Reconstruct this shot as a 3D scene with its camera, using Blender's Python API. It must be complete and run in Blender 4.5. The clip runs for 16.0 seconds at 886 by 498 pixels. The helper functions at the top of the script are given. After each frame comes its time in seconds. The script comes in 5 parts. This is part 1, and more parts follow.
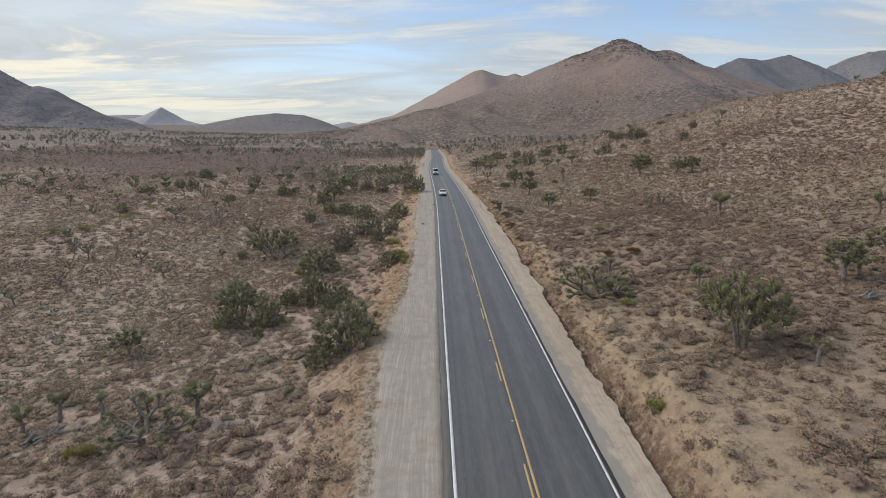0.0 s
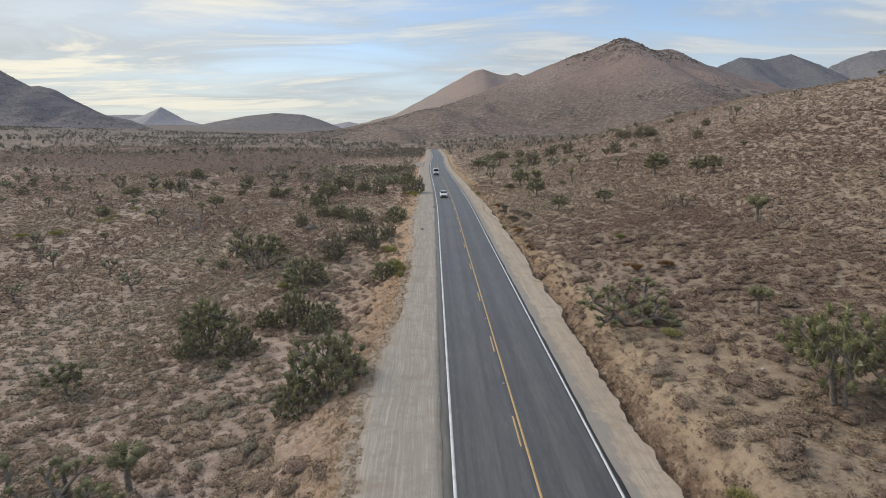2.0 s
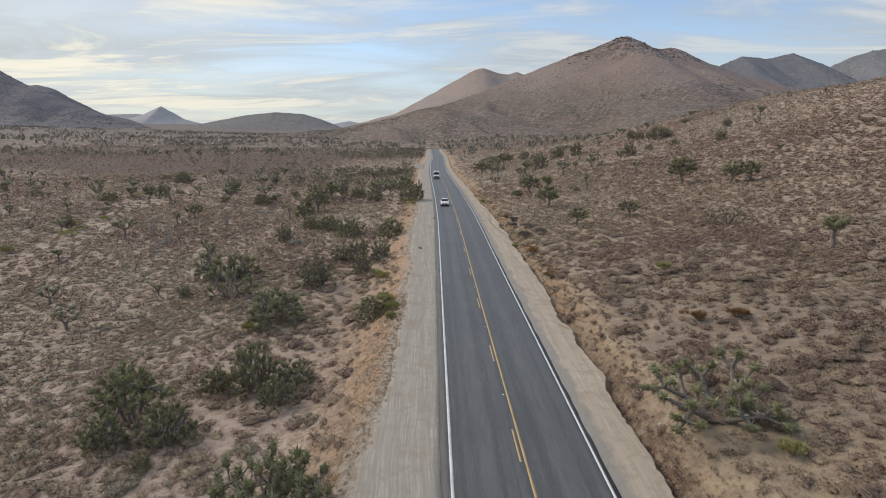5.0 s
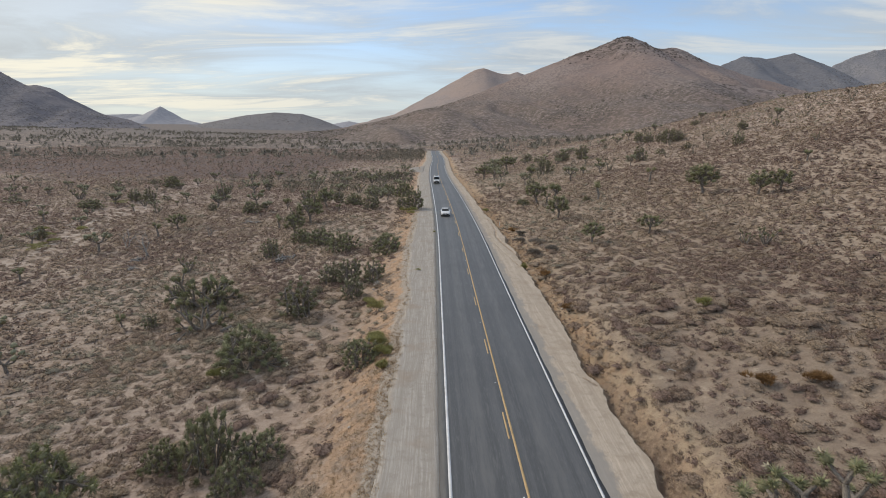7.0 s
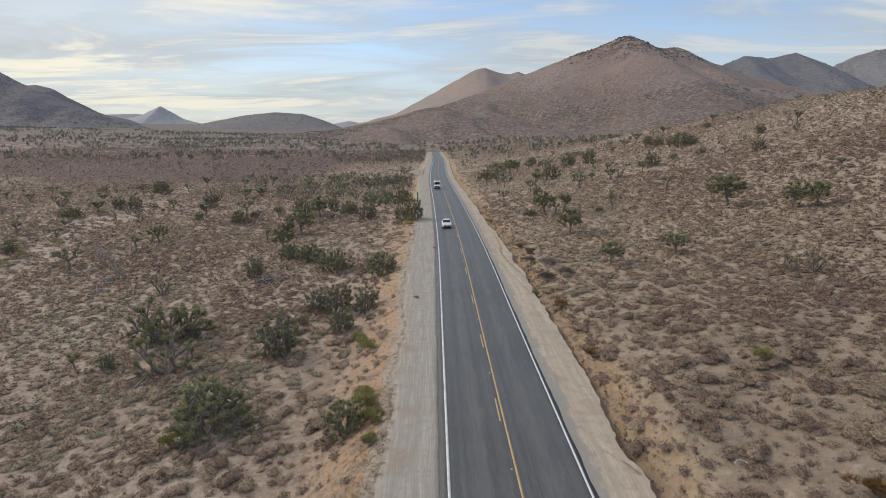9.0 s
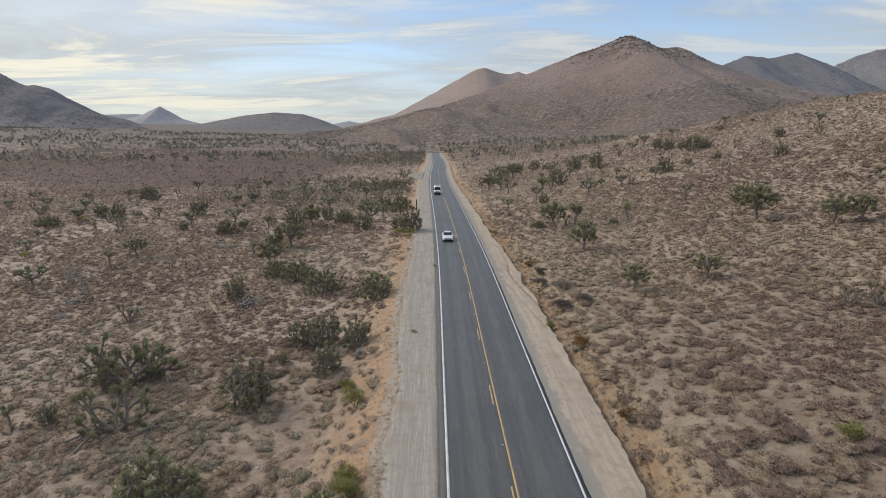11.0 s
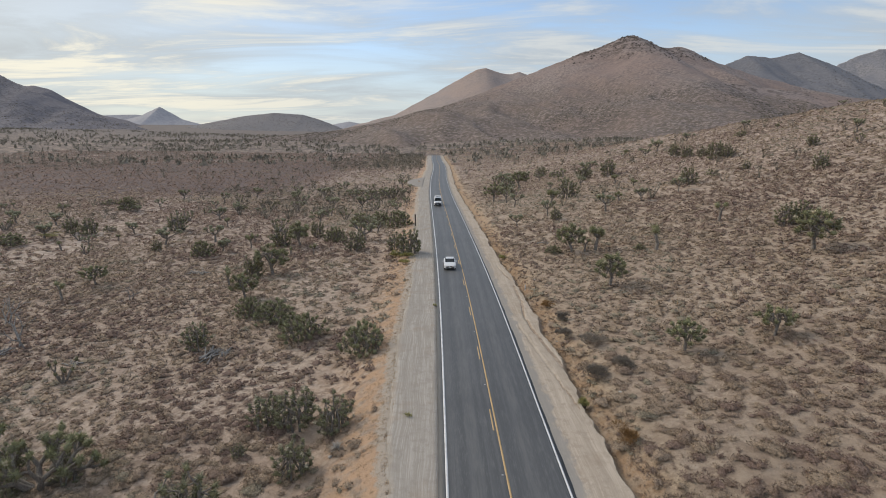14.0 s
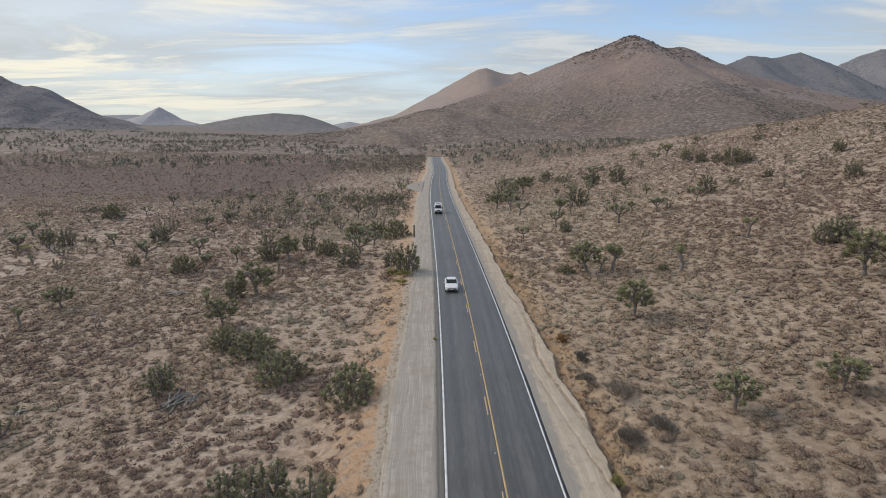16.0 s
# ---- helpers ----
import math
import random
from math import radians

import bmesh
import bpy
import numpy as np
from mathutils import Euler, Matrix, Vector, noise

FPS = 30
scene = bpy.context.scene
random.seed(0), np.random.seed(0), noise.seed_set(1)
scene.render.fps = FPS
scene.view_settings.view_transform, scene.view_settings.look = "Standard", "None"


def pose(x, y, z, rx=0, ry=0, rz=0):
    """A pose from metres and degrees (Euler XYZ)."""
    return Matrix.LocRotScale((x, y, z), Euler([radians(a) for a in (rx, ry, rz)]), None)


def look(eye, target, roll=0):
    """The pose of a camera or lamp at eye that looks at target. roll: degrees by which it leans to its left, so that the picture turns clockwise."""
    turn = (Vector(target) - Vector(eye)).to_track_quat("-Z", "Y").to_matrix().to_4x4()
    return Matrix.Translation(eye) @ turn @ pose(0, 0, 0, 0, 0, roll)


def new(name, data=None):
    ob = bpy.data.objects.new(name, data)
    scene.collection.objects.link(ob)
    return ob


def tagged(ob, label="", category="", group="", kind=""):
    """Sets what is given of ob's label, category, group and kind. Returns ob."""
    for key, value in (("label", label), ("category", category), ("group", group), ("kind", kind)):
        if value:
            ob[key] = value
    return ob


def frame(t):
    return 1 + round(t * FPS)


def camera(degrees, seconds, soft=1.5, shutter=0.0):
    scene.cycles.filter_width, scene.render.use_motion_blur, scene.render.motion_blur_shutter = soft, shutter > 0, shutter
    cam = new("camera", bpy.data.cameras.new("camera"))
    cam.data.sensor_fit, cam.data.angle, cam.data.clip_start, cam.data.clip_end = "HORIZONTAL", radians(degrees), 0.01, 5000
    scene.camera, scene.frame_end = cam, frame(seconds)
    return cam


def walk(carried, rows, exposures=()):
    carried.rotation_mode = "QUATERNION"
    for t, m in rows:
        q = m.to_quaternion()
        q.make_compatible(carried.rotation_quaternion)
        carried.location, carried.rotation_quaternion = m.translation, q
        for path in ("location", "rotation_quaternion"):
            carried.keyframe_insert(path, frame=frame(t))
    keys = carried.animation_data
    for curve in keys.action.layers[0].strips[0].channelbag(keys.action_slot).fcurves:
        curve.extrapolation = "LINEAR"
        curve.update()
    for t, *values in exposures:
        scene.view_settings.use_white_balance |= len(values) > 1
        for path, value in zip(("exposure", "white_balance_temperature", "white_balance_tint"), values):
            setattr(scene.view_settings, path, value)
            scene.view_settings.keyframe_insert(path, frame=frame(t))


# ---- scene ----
cam = camera(74.5, 16.0, soft=0.95, shutter=0.4)
METRES, EYE, TILT, LEAN, TURN = 71.5, 15.7, -11.1, 0.0, -1.0
ROWS = [
    (0.0, 0.0, 0.0, 0.0, 0.0, 0.0, 0.0),
    (0.5, -0.0002, 0.0309, 0.0044, 0.03, -0.01, 0.0),
    (1.0, -0.0005, 0.062, 0.0087, 0.04, -0.01, 0.01),
    (1.5, -0.0009, 0.0931, 0.0131, 0.04, -0.02, -0.0),
    (2.0, -0.0013, 0.1241, 0.0176, 0.05, -0.01, -0.0),
    (2.5, -0.0016, 0.1549, 0.0228, 0.05, -0.01, -0.01),
    (3.0, -0.002, 0.1855, 0.0288, 0.05, -0.02, 0.0),
    (3.5, -0.0024, 0.216, 0.036, 0.05, -0.03, -0.0),
    (4.0, -0.0025, 0.2467, 0.0441, 0.07, -0.05, 0.0),
    (6.5, -0.0045, 0.397, 0.0898, 0.1, -0.09, -0.02),
    (7.0, -0.0047, 0.4271, 0.0993, 0.1, -0.08, -0.02),
    (7.5, -0.005, 0.457, 0.109, 0.11, -0.09, -0.02),
    (8.0, -0.0052, 0.4869, 0.1184, 0.13, -0.08, -0.01),
    (8.5, -0.0057, 0.5165, 0.1279, 0.14, -0.08, -0.0),
    (9.0, -0.0062, 0.5458, 0.1379, 0.15, -0.11, -0.01),
    (11.5, -0.0087, 0.6934, 0.1838, 0.16, -0.11, 0.0),
    (12.0, -0.009, 0.7228, 0.1944, 0.17, -0.11, -0.0),
    (12.5, -0.0096, 0.7522, 0.2052, 0.18, -0.11, 0.0),
    (13.0, -0.0099, 0.7819, 0.2157, 0.19, -0.11, 0.01),
    (13.5, -0.0102, 0.8115, 0.2257, 0.21, -0.1, 0.02),
    (14.0, -0.0109, 0.8412, 0.2353, 0.21, -0.1, 0.03),
    (14.5, -0.0113, 0.8708, 0.2447, 0.22, -0.09, 0.02),
    (15.0, -0.0116, 0.9002, 0.2544, 0.24, -0.1, 0.02),
    (15.5, -0.0121, 0.93, 0.2638, 0.25, -0.09, 0.03),
    (16.0, -0.0126, 0.9597, 0.2734, 0.24, -0.1, 0.02),
]
walk(cam, [(t, pose(-4.57, 0, EYE, TILT, LEAN, TURN) @ pose(METRES * x, METRES * y, METRES * z, 90 + pitch, roll, yaw)) for t, x, y, z, yaw, pitch, roll in ROWS])

# ---------- light ----------
SUN_AZ, SUN_EL = -56.0, 37.0      # degrees left of the road's direction, and up
scene.view_settings.exposure = 0.07
sun_dir = Vector((math.sin(radians(SUN_AZ)) * math.cos(radians(SUN_EL)), math.cos(radians(SUN_AZ)) * math.cos(radians(SUN_EL)), math.sin(radians(SUN_EL))))
sun = new("sun", bpy.data.lights.new("sun", "SUN"))
sun.data.energy, sun.data.angle, sun.data.color = 1.85, radians(24), (1.0, 0.88, 0.745)
sun.matrix_world = look((0, 0, 300), Vector((0, 0, 300)) - sun_dir)


class Nodes:
    """Short hand for node trees."""

    def __init__(self, tree):
        self.tree = tree
        tree.nodes.clear()

    def add(self, kind):
        return self.tree.nodes.new(kind)

    def put(self, node, slot, value):
        if isinstance(value, bpy.types.NodeSocket):
            self.tree.links.new(value, node.inputs[slot])
        else:
            node.inputs[slot].default_value = value

    def math(self, op, a, b=0.0, c=0.0, clamp=False):
        node = self.add("ShaderNodeMath")
        node.operation, node.use_clamp = op, clamp
        self.put(node, 0, a), self.put(node, 1, b), self.put(node, 2, c)
        return node.outputs[0]

    def mix(self, fac, a, b, blend="MIX"):
        node = self.add("ShaderNodeMix")
        node.data_type, node.blend_type = "RGBA", blend
        self.put(node, 0, fac), self.put(node, 6, a), self.put(node, 7, b)
        return node.outputs[2]

    def noise(self, vec, scale, detail=4.0, rough=0.55, twist=0.0):
        node = self.add("ShaderNodeTexNoise")
        self.put(node, "Vector", vec), self.put(node, "Scale", scale), self.put(node, "Detail", detail), self.put(node, "Roughness", rough), self.put(node, "Distortion", twist)
        return node.outputs["Fac"]

    def ramp(self, value, lo, hi, a=0.0, b=1.0):
        node = self.add("ShaderNodeMapRange")
        node.interpolation_type = "SMOOTHSTEP"
        for slot, v in enumerate((value, lo, hi, a, b)):
            self.put(node, slot, v)
        return node.outputs[0]

    def stretched(self, vec, scale):
        node = self.add("ShaderNodeMapping")
        self.put(node, 0, vec), self.put(node, "Scale", scale)
        return node.outputs[0]


def rgb(r, g, b):
    return (r, g, b, 1.0)


world = bpy.data.worlds.new("sky")
scene.world = world
world.use_nodes = True
n = Nodes(world.node_tree)
sky = n.add("ShaderNodeTexSky")
sky.sky_type, sky.sun_disc = "NISHITA", False
sky.sun_elevation, sky.sun_rotation = radians(SUN_EL), radians(SUN_AZ)
sky.air_density, sky.dust_density, sky.ozone_density, sky.altitude = 1.0, 1.6, 1.5, 1000
way = n.add("ShaderNodeTexCoord").outputs["Generated"]
axes = n.add("ShaderNodeSeparateXYZ")
n.put(axes, 0, way)
up = n.math("MAXIMUM", axes.outputs[2], 0.0)
low = n.math("ADD", up, 0.11)
flat = n.add("ShaderNodeCombineXYZ")
n.put(flat, 0, n.math("DIVIDE", axes.outputs[0], low)), n.put(flat, 1, n.math("DIVIDE", axes.outputs[1], low))
turned = n.add("ShaderNodeMapping")
n.put(turned, 0, flat.outputs[0]), n.put(turned, "Rotation", (0, 0, radians(16))), n.put(turned, "Scale", (0.36, 0.80, 1)), n.put(turned, "Location", (2.3, 0.9, 0))
streaks = n.noise(turned.outputs[0], 1.5, 12.0, 0.64, 0.7)
sheets = n.noise(n.stretched(flat.outputs[0], (0.5, 0.9, 1)), 0.75, 3.0, 0.5)
cover = n.ramp(n.math("ADD", n.math("MULTIPLY", streaks, 0.65), n.math("MULTIPLY", sheets, 0.6)), 0.48, 0.72)
# a thin veil thickens towards the horizon
veil = n.ramp(up, 0.0, 0.26, 0.84, 0.02)
bright_sky = Vector((-0.757, 0.511, 0.407))      # the cloud sheet shines most below the sun
toward = n.add("ShaderNodeVectorMath")
toward.operation = "DOT_PRODUCT"
n.put(toward, 0, way), n.put(toward, 1, bright_sky)
glow = n.ramp(toward.outputs["Value"], 0.38, 0.97)
bright = n.ramp(streaks, 0.47, 0.62)
cloud = n.mix(bright, rgb(0.45, 0.49, 0.525), rgb(0.65, 0.66, 0.64))
cloud = n.mix(n.math("MULTIPLY", glow, n.math("MULTIPLY_ADD", bright, 0.80, 0.08)), cloud, rgb(1.0, 0.92, 0.72))
haze = n.mix(glow, rgb(0.60, 0.635, 0.65), rgb(0.625, 0.605, 0.54))
clear = n.mix(1.0, sky.outputs[0], rgb(0.116, 0.140, 0.162), "MULTIPLY")
whole = n.mix(n.math("MAXIMUM", veil, n.math("MULTIPLY", glow, 0.8)), clear, haze)
whole = n.mix(n.math("MULTIPLY", cover, 0.85), whole, cloud)
back = n.add("ShaderNodeBackground")
n.put(back, 0, whole), n.put(back, 1, 1.0)
n.tree.links.new(back.outputs[0], n.add("ShaderNodeOutputWorld").inputs[0])


# ---------- materials ----------
def material(name, rough=0.9):
    m = bpy.data.materials.new(name)
    m.use_nodes = True
    k = Nodes(m.node_tree)
    shader = k.add("ShaderNodeBsdfPrincipled")
    k.put(shader, "Roughness", rough)
    k.put(shader, "Specular IOR Level", 0.25)
    k.tree.links.new(shader.outputs[0], k.add("ShaderNodeOutputMaterial").inputs[0])
    return m, k, shader


def bumped(k, shader, heights, strength, distance):
    b = k.add("ShaderNodeBump")
    k.put(b, "Strength", strength), k.put(b, "Distance", distance), k.put(b, "Height", heights)
    k.put(shader, "Normal", b.outputs[0])


def place(k):
    return k.add("ShaderNodeNewGeometry").outputs["Position"]


def masked(k, name):
    node = k.add("ShaderNodeAttribute")
    node.attribute_name = name
    return node.outputs["Fac"]


def soil_material():
    m, k, s = material("desert_soil", 0.95)
    p = place(k)
    broad, mid, fine = k.noise(p, 0.035, 4), k.noise(p, 0.55, 5, 0.6), k.noise(p, 9.0, 5, 0.65)
    sand = k.mix(k.ramp(broad, 0.35, 0.65), rgb(0.450, 0.362, 0.282), rgb(0.525, 0.435, 0.345))
    sand = k.mix(k.ramp(mid, 0.46, 0.70, 0.0, 0.7), sand, rgb(0.345, 0.265, 0.203))
    sand = k.mix(k.ramp(fine, 0.40, 0.75, 0.0, 0.40), sand, rgb(0.28, 0.212, 0.162))
    sand = k.mix(1.0, sand, k.mix(masked(k, "low_side"), k.mix(masked(k, "yellow_sand"), rgb(1.0, 0.985, 0.97), rgb(0.81, 0.80, 0.785)), rgb(1.15, 1.135, 1.215)), "MULTIPLY")
    # dead twigs and low dry grass between the shrubs, in soft patches
    duff = k.math("MULTIPLY", k.ramp(k.noise(p, 1.5, 8, 0.74), 0.45, 0.58), k.ramp(k.noise(p, 0.14, 4, 0.6), 0.36, 0.60, 0.35, 0.85))
    sand = k.mix(duff, sand, k.mix(k.noise(p, 0.5, 4), rgb(0.255, 0.190, 0.156), rgb(0.320, 0.250, 0.184)))
    sand = k.mix(k.ramp(k.noise(p, 0.9, 6, 0.65), 0.58, 0.68, 0.0, 0.5), sand, rgb(0.56, 0.462, 0.362))
    tone = k.mix(k.noise(p, 0.12, 3), rgb(0.215, 0.150, 0.118), rgb(0.21, 0.175, 0.135))
    litter = k.math("MULTIPLY", k.ramp(k.noise(p, 0.75, 5, 0.65), 0.46, 0.58), masked(k, "scrub"))
    c = k.mix(k.math("MULTIPLY", litter, 0.55), sand, tone)
    brush = k.math("MAXIMUM", k.ramp(k.noise(p, 0.70, 7, 0.76), 0.45, 0.54), k.ramp(k.noise(p, 0.022, 4, 0.6), 0.50, 0.68, 0.0, 0.5))
    c = k.mix(masked(k, "distance"), c, k.mix(brush, rgb(0.510, 0.412, 0.345), rgb(0.232, 0.176, 0.148)))
    # a heath of close mauve brush with pale sand showing through in specks
    c = k.mix(k.math("MULTIPLY", masked(k, "heath"), k.ramp(k.noise(p, 0.8, 6, 0.74), 0.40, 0.47, 0.3, 0.95)), c, rgb(0.150, 0.118, 0.114))
    # brushy far ground, its browns cooled to put distance haze in the colour
    c = k.mix(k.math("MULTIPLY", masked(k, "outland"), k.ramp(k.noise(p, 0.085, 6, 0.72), 0.42, 0.54, 0.1, 0.85)), c, rgb(0.120, 0.105, 0.096))
    c = k.mix(k.math("MULTIPLY", masked(k, "valley"), 0.75), c, rgb(0.185, 0.163, 0.154))
    c = k.mix(k.math("MULTIPLY", masked(k, "straw"), k.ramp(k.noise(p, 0.8, 6, 0.65), 0.36, 0.60)), c, k.mix(fine, rgb(0.46, 0.300, 0.190), rgb(0.54, 0.385, 0.265)))
    c = k.mix(k.ramp(k.math("ADD", masked(k, "gravel"), k.math("MULTIPLY", k.noise(p, 1.3, 7, 0.7), 0.9)), 0.82, 1.02, 0.0, 0.9), c, k.mix(fine, rgb(0.40, 0.35, 0.295), rgb(0.47, 0.42, 0.36)))
    c = k.mix(k.math("MULTIPLY", masked(k, "earth"), k.ramp(k.noise(p, 0.9, 6, 0.65), 0.38, 0.62, 0.15, 0.75)), c, k.mix(mid, rgb(0.418, 0.330, 0.225), rgb(0.498, 0.402, 0.282)))
    c = k.mix(k.math("MULTIPLY", masked(k, "earth"), k.ramp(k.noise(p, 1.3, 10, 0.80), 0.49, 0.60, 0.0, 0.65)), c, rgb(0.235, 0.176, 0.130))
    c = k.mix(k.math("MULTIPLY", masked(k, "rust"), k.ramp(k.noise(p, 0.7, 7, 0.7), 0.42, 0.58, 0.1, 0.8)), c, rgb(0.37, 0.245, 0.145))
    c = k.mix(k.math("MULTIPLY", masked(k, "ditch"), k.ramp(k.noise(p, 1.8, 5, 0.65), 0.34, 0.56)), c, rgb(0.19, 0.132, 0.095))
    c = k.mix(k.math("MULTIPLY", masked(k, "wash"), k.ramp(k.noise(p, 0.30, 6, 0.68), 0.47, 0.57, 0.0, 0.8)), c, rgb(0.56, 0.475, 0.40))
    k.put(s, "Base Color", c)
    bumped(k, s, k.math("ADD", k.noise(p, 2.5, 7, 0.70), k.math("MULTIPLY", fine, 0.5)), 0.75, 0.24)
    return m


def asphalt_material():
    m, k, s = material("asphalt", 0.48)
    p = place(k)
    grit = k.noise(p, 60, 3, 0.7)
    lanes = k.noise(k.stretched(p, (2.2, 0.012, 1)), 1.0, 4, 0.6)
    worn = k.noise(k.stretched(p, (3.0, 0.25, 1)), 1.2, 6, 0.7)
    c = k.mix(k.ramp(lanes, 0.41, 0.60), rgb(0.070, 0.073, 0.077), rgb(0.112, 0.115, 0.119))
    c = k.mix(k.ramp(worn, 0.50, 0.72, 0.0, 0.7), c, rgb(0.19, 0.19, 0.188))
    fibre = k.noise(k.stretched(p, (14.0, 1.1, 1)), 1.0, 6, 0.75)
    c = k.mix(k.ramp(fibre, 0.50, 0.68, 0.0, 0.55), c, rgb(0.20, 0.20, 0.197))
    c = k.mix(k.ramp(fibre, 0.34, 0.48, 0.45, 0.0), c, rgb(0.070, 0.072, 0.075))
    c = k.mix(k.ramp(grit, 0.3, 0.75, 0.0, 0.35), c, rgb(0.18, 0.178, 0.175))
    c = k.mix(k.ramp(k.noise(p, 0.09, 3), 0.45, 0.7, 0.0, 0.4), c, rgb(0.065, 0.065, 0.068))
    # pale strip down the middle of each lane, dark seams at the edges
    lane = k.math("ABSOLUTE", k.math("SUBTRACT", k.math("ABSOLUTE", masked(k, "across")), 1.75))
    c = k.mix(k.math("MULTIPLY", k.ramp(lane, 0.15, 0.60, 1.0, 0.0), k.ramp(worn, 0.40, 0.62, 0.25, 0.8)), c, rgb(0.165, 0.165, 0.162))
    c = k.mix(k.math("MULTIPLY", k.ramp(lane, 1.55, 1.95), k.ramp(worn, 0.36, 0.60, 0.9, 0.5)), c, rgb(0.052, 0.054, 0.058))
    k.put(s, "Base Color", k.mix(1.0, c, rgb(0.80, 0.80, 0.80), "MULTIPLY")), k.put(s, "Specular IOR Level", 0.6)
    bumped(k, s, grit, 0.35, 0.01)
    return m


def gravel_material(name, a, b, lines, washed=False):
    m, k, s = material(name, 0.95)
    p = place(k)
    bent = k.add("ShaderNodeVectorMath")
    sway = k.add("ShaderNodeCombineXYZ")
    k.put(sway, 0, k.math("MULTIPLY", k.noise(k.stretched(p, (0.15, 0.10, 0)), 1.0, 2), 0.9))
    k.put(bent, 0, p), k.put(bent, 1, sway.outputs[0])
    ruts = k.noise(k.stretched(bent.outputs[0], (1.9, 0.06, 1)), 1.0, 6, 0.7)
    patch, grit = k.noise(p, 0.35, 4), k.noise(p, 22, 4, 0.7)
    c = k.mix(k.ramp(ruts, 0.36, 0.66), a, b)
    streak = k.noise(k.stretched(bent.outputs[0], (9.0, 0.16, 1)), 1.0, 7, 0.75)
    c = k.mix(k.ramp(streak, 0.42, 0.62, 0.6 * lines, 0.0), c, k.mix(1.0, a, rgb(0.74, 0.72, 0.70), "MULTIPLY"))
    c = k.mix(k.ramp(streak, 0.54, 0.68, 0.0, 0.5 * lines), c, k.mix(1.0, b, rgb(1.18, 1.17, 1.15), "MULTIPLY"))
    c = k.mix(k.ramp(k.noise(p, 1.1, 8, 0.75), 0.48, 0.62, 0.0, 0.6), c, k.mix(1.0, a, rgb(0.78, 0.76, 0.74), "MULTIPLY"))
    c = k.mix(k.ramp(patch, 0.52, 0.75, 0.0, 0.5), c, rgb(0.33, 0.255, 0.185))
    c = k.mix(k.ramp(grit, 0.40, 0.75, 0.0, 0.45), c, rgb(0.21, 0.185, 0.16))
    if washed:
        near = k.math("ADD", k.ramp(masked(k, "from_road"), 0.2, 1.6, 0.30, 0.0), k.math("MULTIPLY", k.noise(k.stretched(p, (1.2, 0.5, 1)), 1.0, 8, 0.72), 0.75))
        c = k.mix(k.ramp(near, 0.50, 0.62, 0.0, 0.75), c, k.mix(grit, rgb(0.20, 0.195, 0.188), rgb(0.36, 0.345, 0.325)))
    k.put(s, "Base Color", c)
    bumped(k, s, k.math("ADD", grit, k.math("MULTIPLY", ruts, lines)), 0.5, 0.03)
    return m


def paint_material(name, colour, under):
    m, k, s = material(name, 0.65)
    p = place(k)
    c = k.mix(k.ramp(k.noise(p, 7, 6, 0.7), 0.56, 0.72, 0.0, 0.8), colour, under)
    k.put(s, "Base Color", k.mix(k.ramp(k.noise(p, 0.8, 3), 0.4, 0.7, 0.0, 0.35), c, under))
    return m


def hill_material(name, base, other, dark, size=1.0, rock=0.0):
    m, k, s = material(name, 0.95)
    p = place(k)
    c = k.mix(k.ramp(k.noise(p, 0.006 / size, 5, 0.6), 0.36, 0.64), base, other)
    brush = k.noise(p, 0.16 / size, 6, 0.75)
    patch = k.noise(p, 0.012 / size, 4, 0.6)
    c = k.mix(k.math("MULTIPLY", k.math("MULTIPLY", k.ramp(brush, 0.46, 0.56), k.ramp(patch, 0.36, 0.60, 0.35, 1.0)), k.math("MULTIPLY_ADD", masked(k, "foot"), 0.4, 0.6)), c, dark)
    if rock:
        thick = k.math("MULTIPLY", masked(k, "foot"), k.ramp(k.noise(p, 0.15, 7, 0.75), 0.46, 0.53, 0.10, 0.85))
        c = k.mix(thick, c, rgb(0.135, 0.112, 0.092))
        high = k.math("MULTIPLY", k.ramp(k.noise(p, 0.05, 6, 0.7), 0.48, 0.58), masked(k, "crest"))
        c = k.mix(k.math("MULTIPLY", high, rock), c, rgb(0.075, 0.06, 0.052))
    k.put(s, "Base Color", c)
    bumped(k, s, k.math("ADD", k.math("MULTIPLY", brush, 0.35), k.math("MULTIPLY", patch, 3.0)), 0.4, 2.0 * size)
    return m


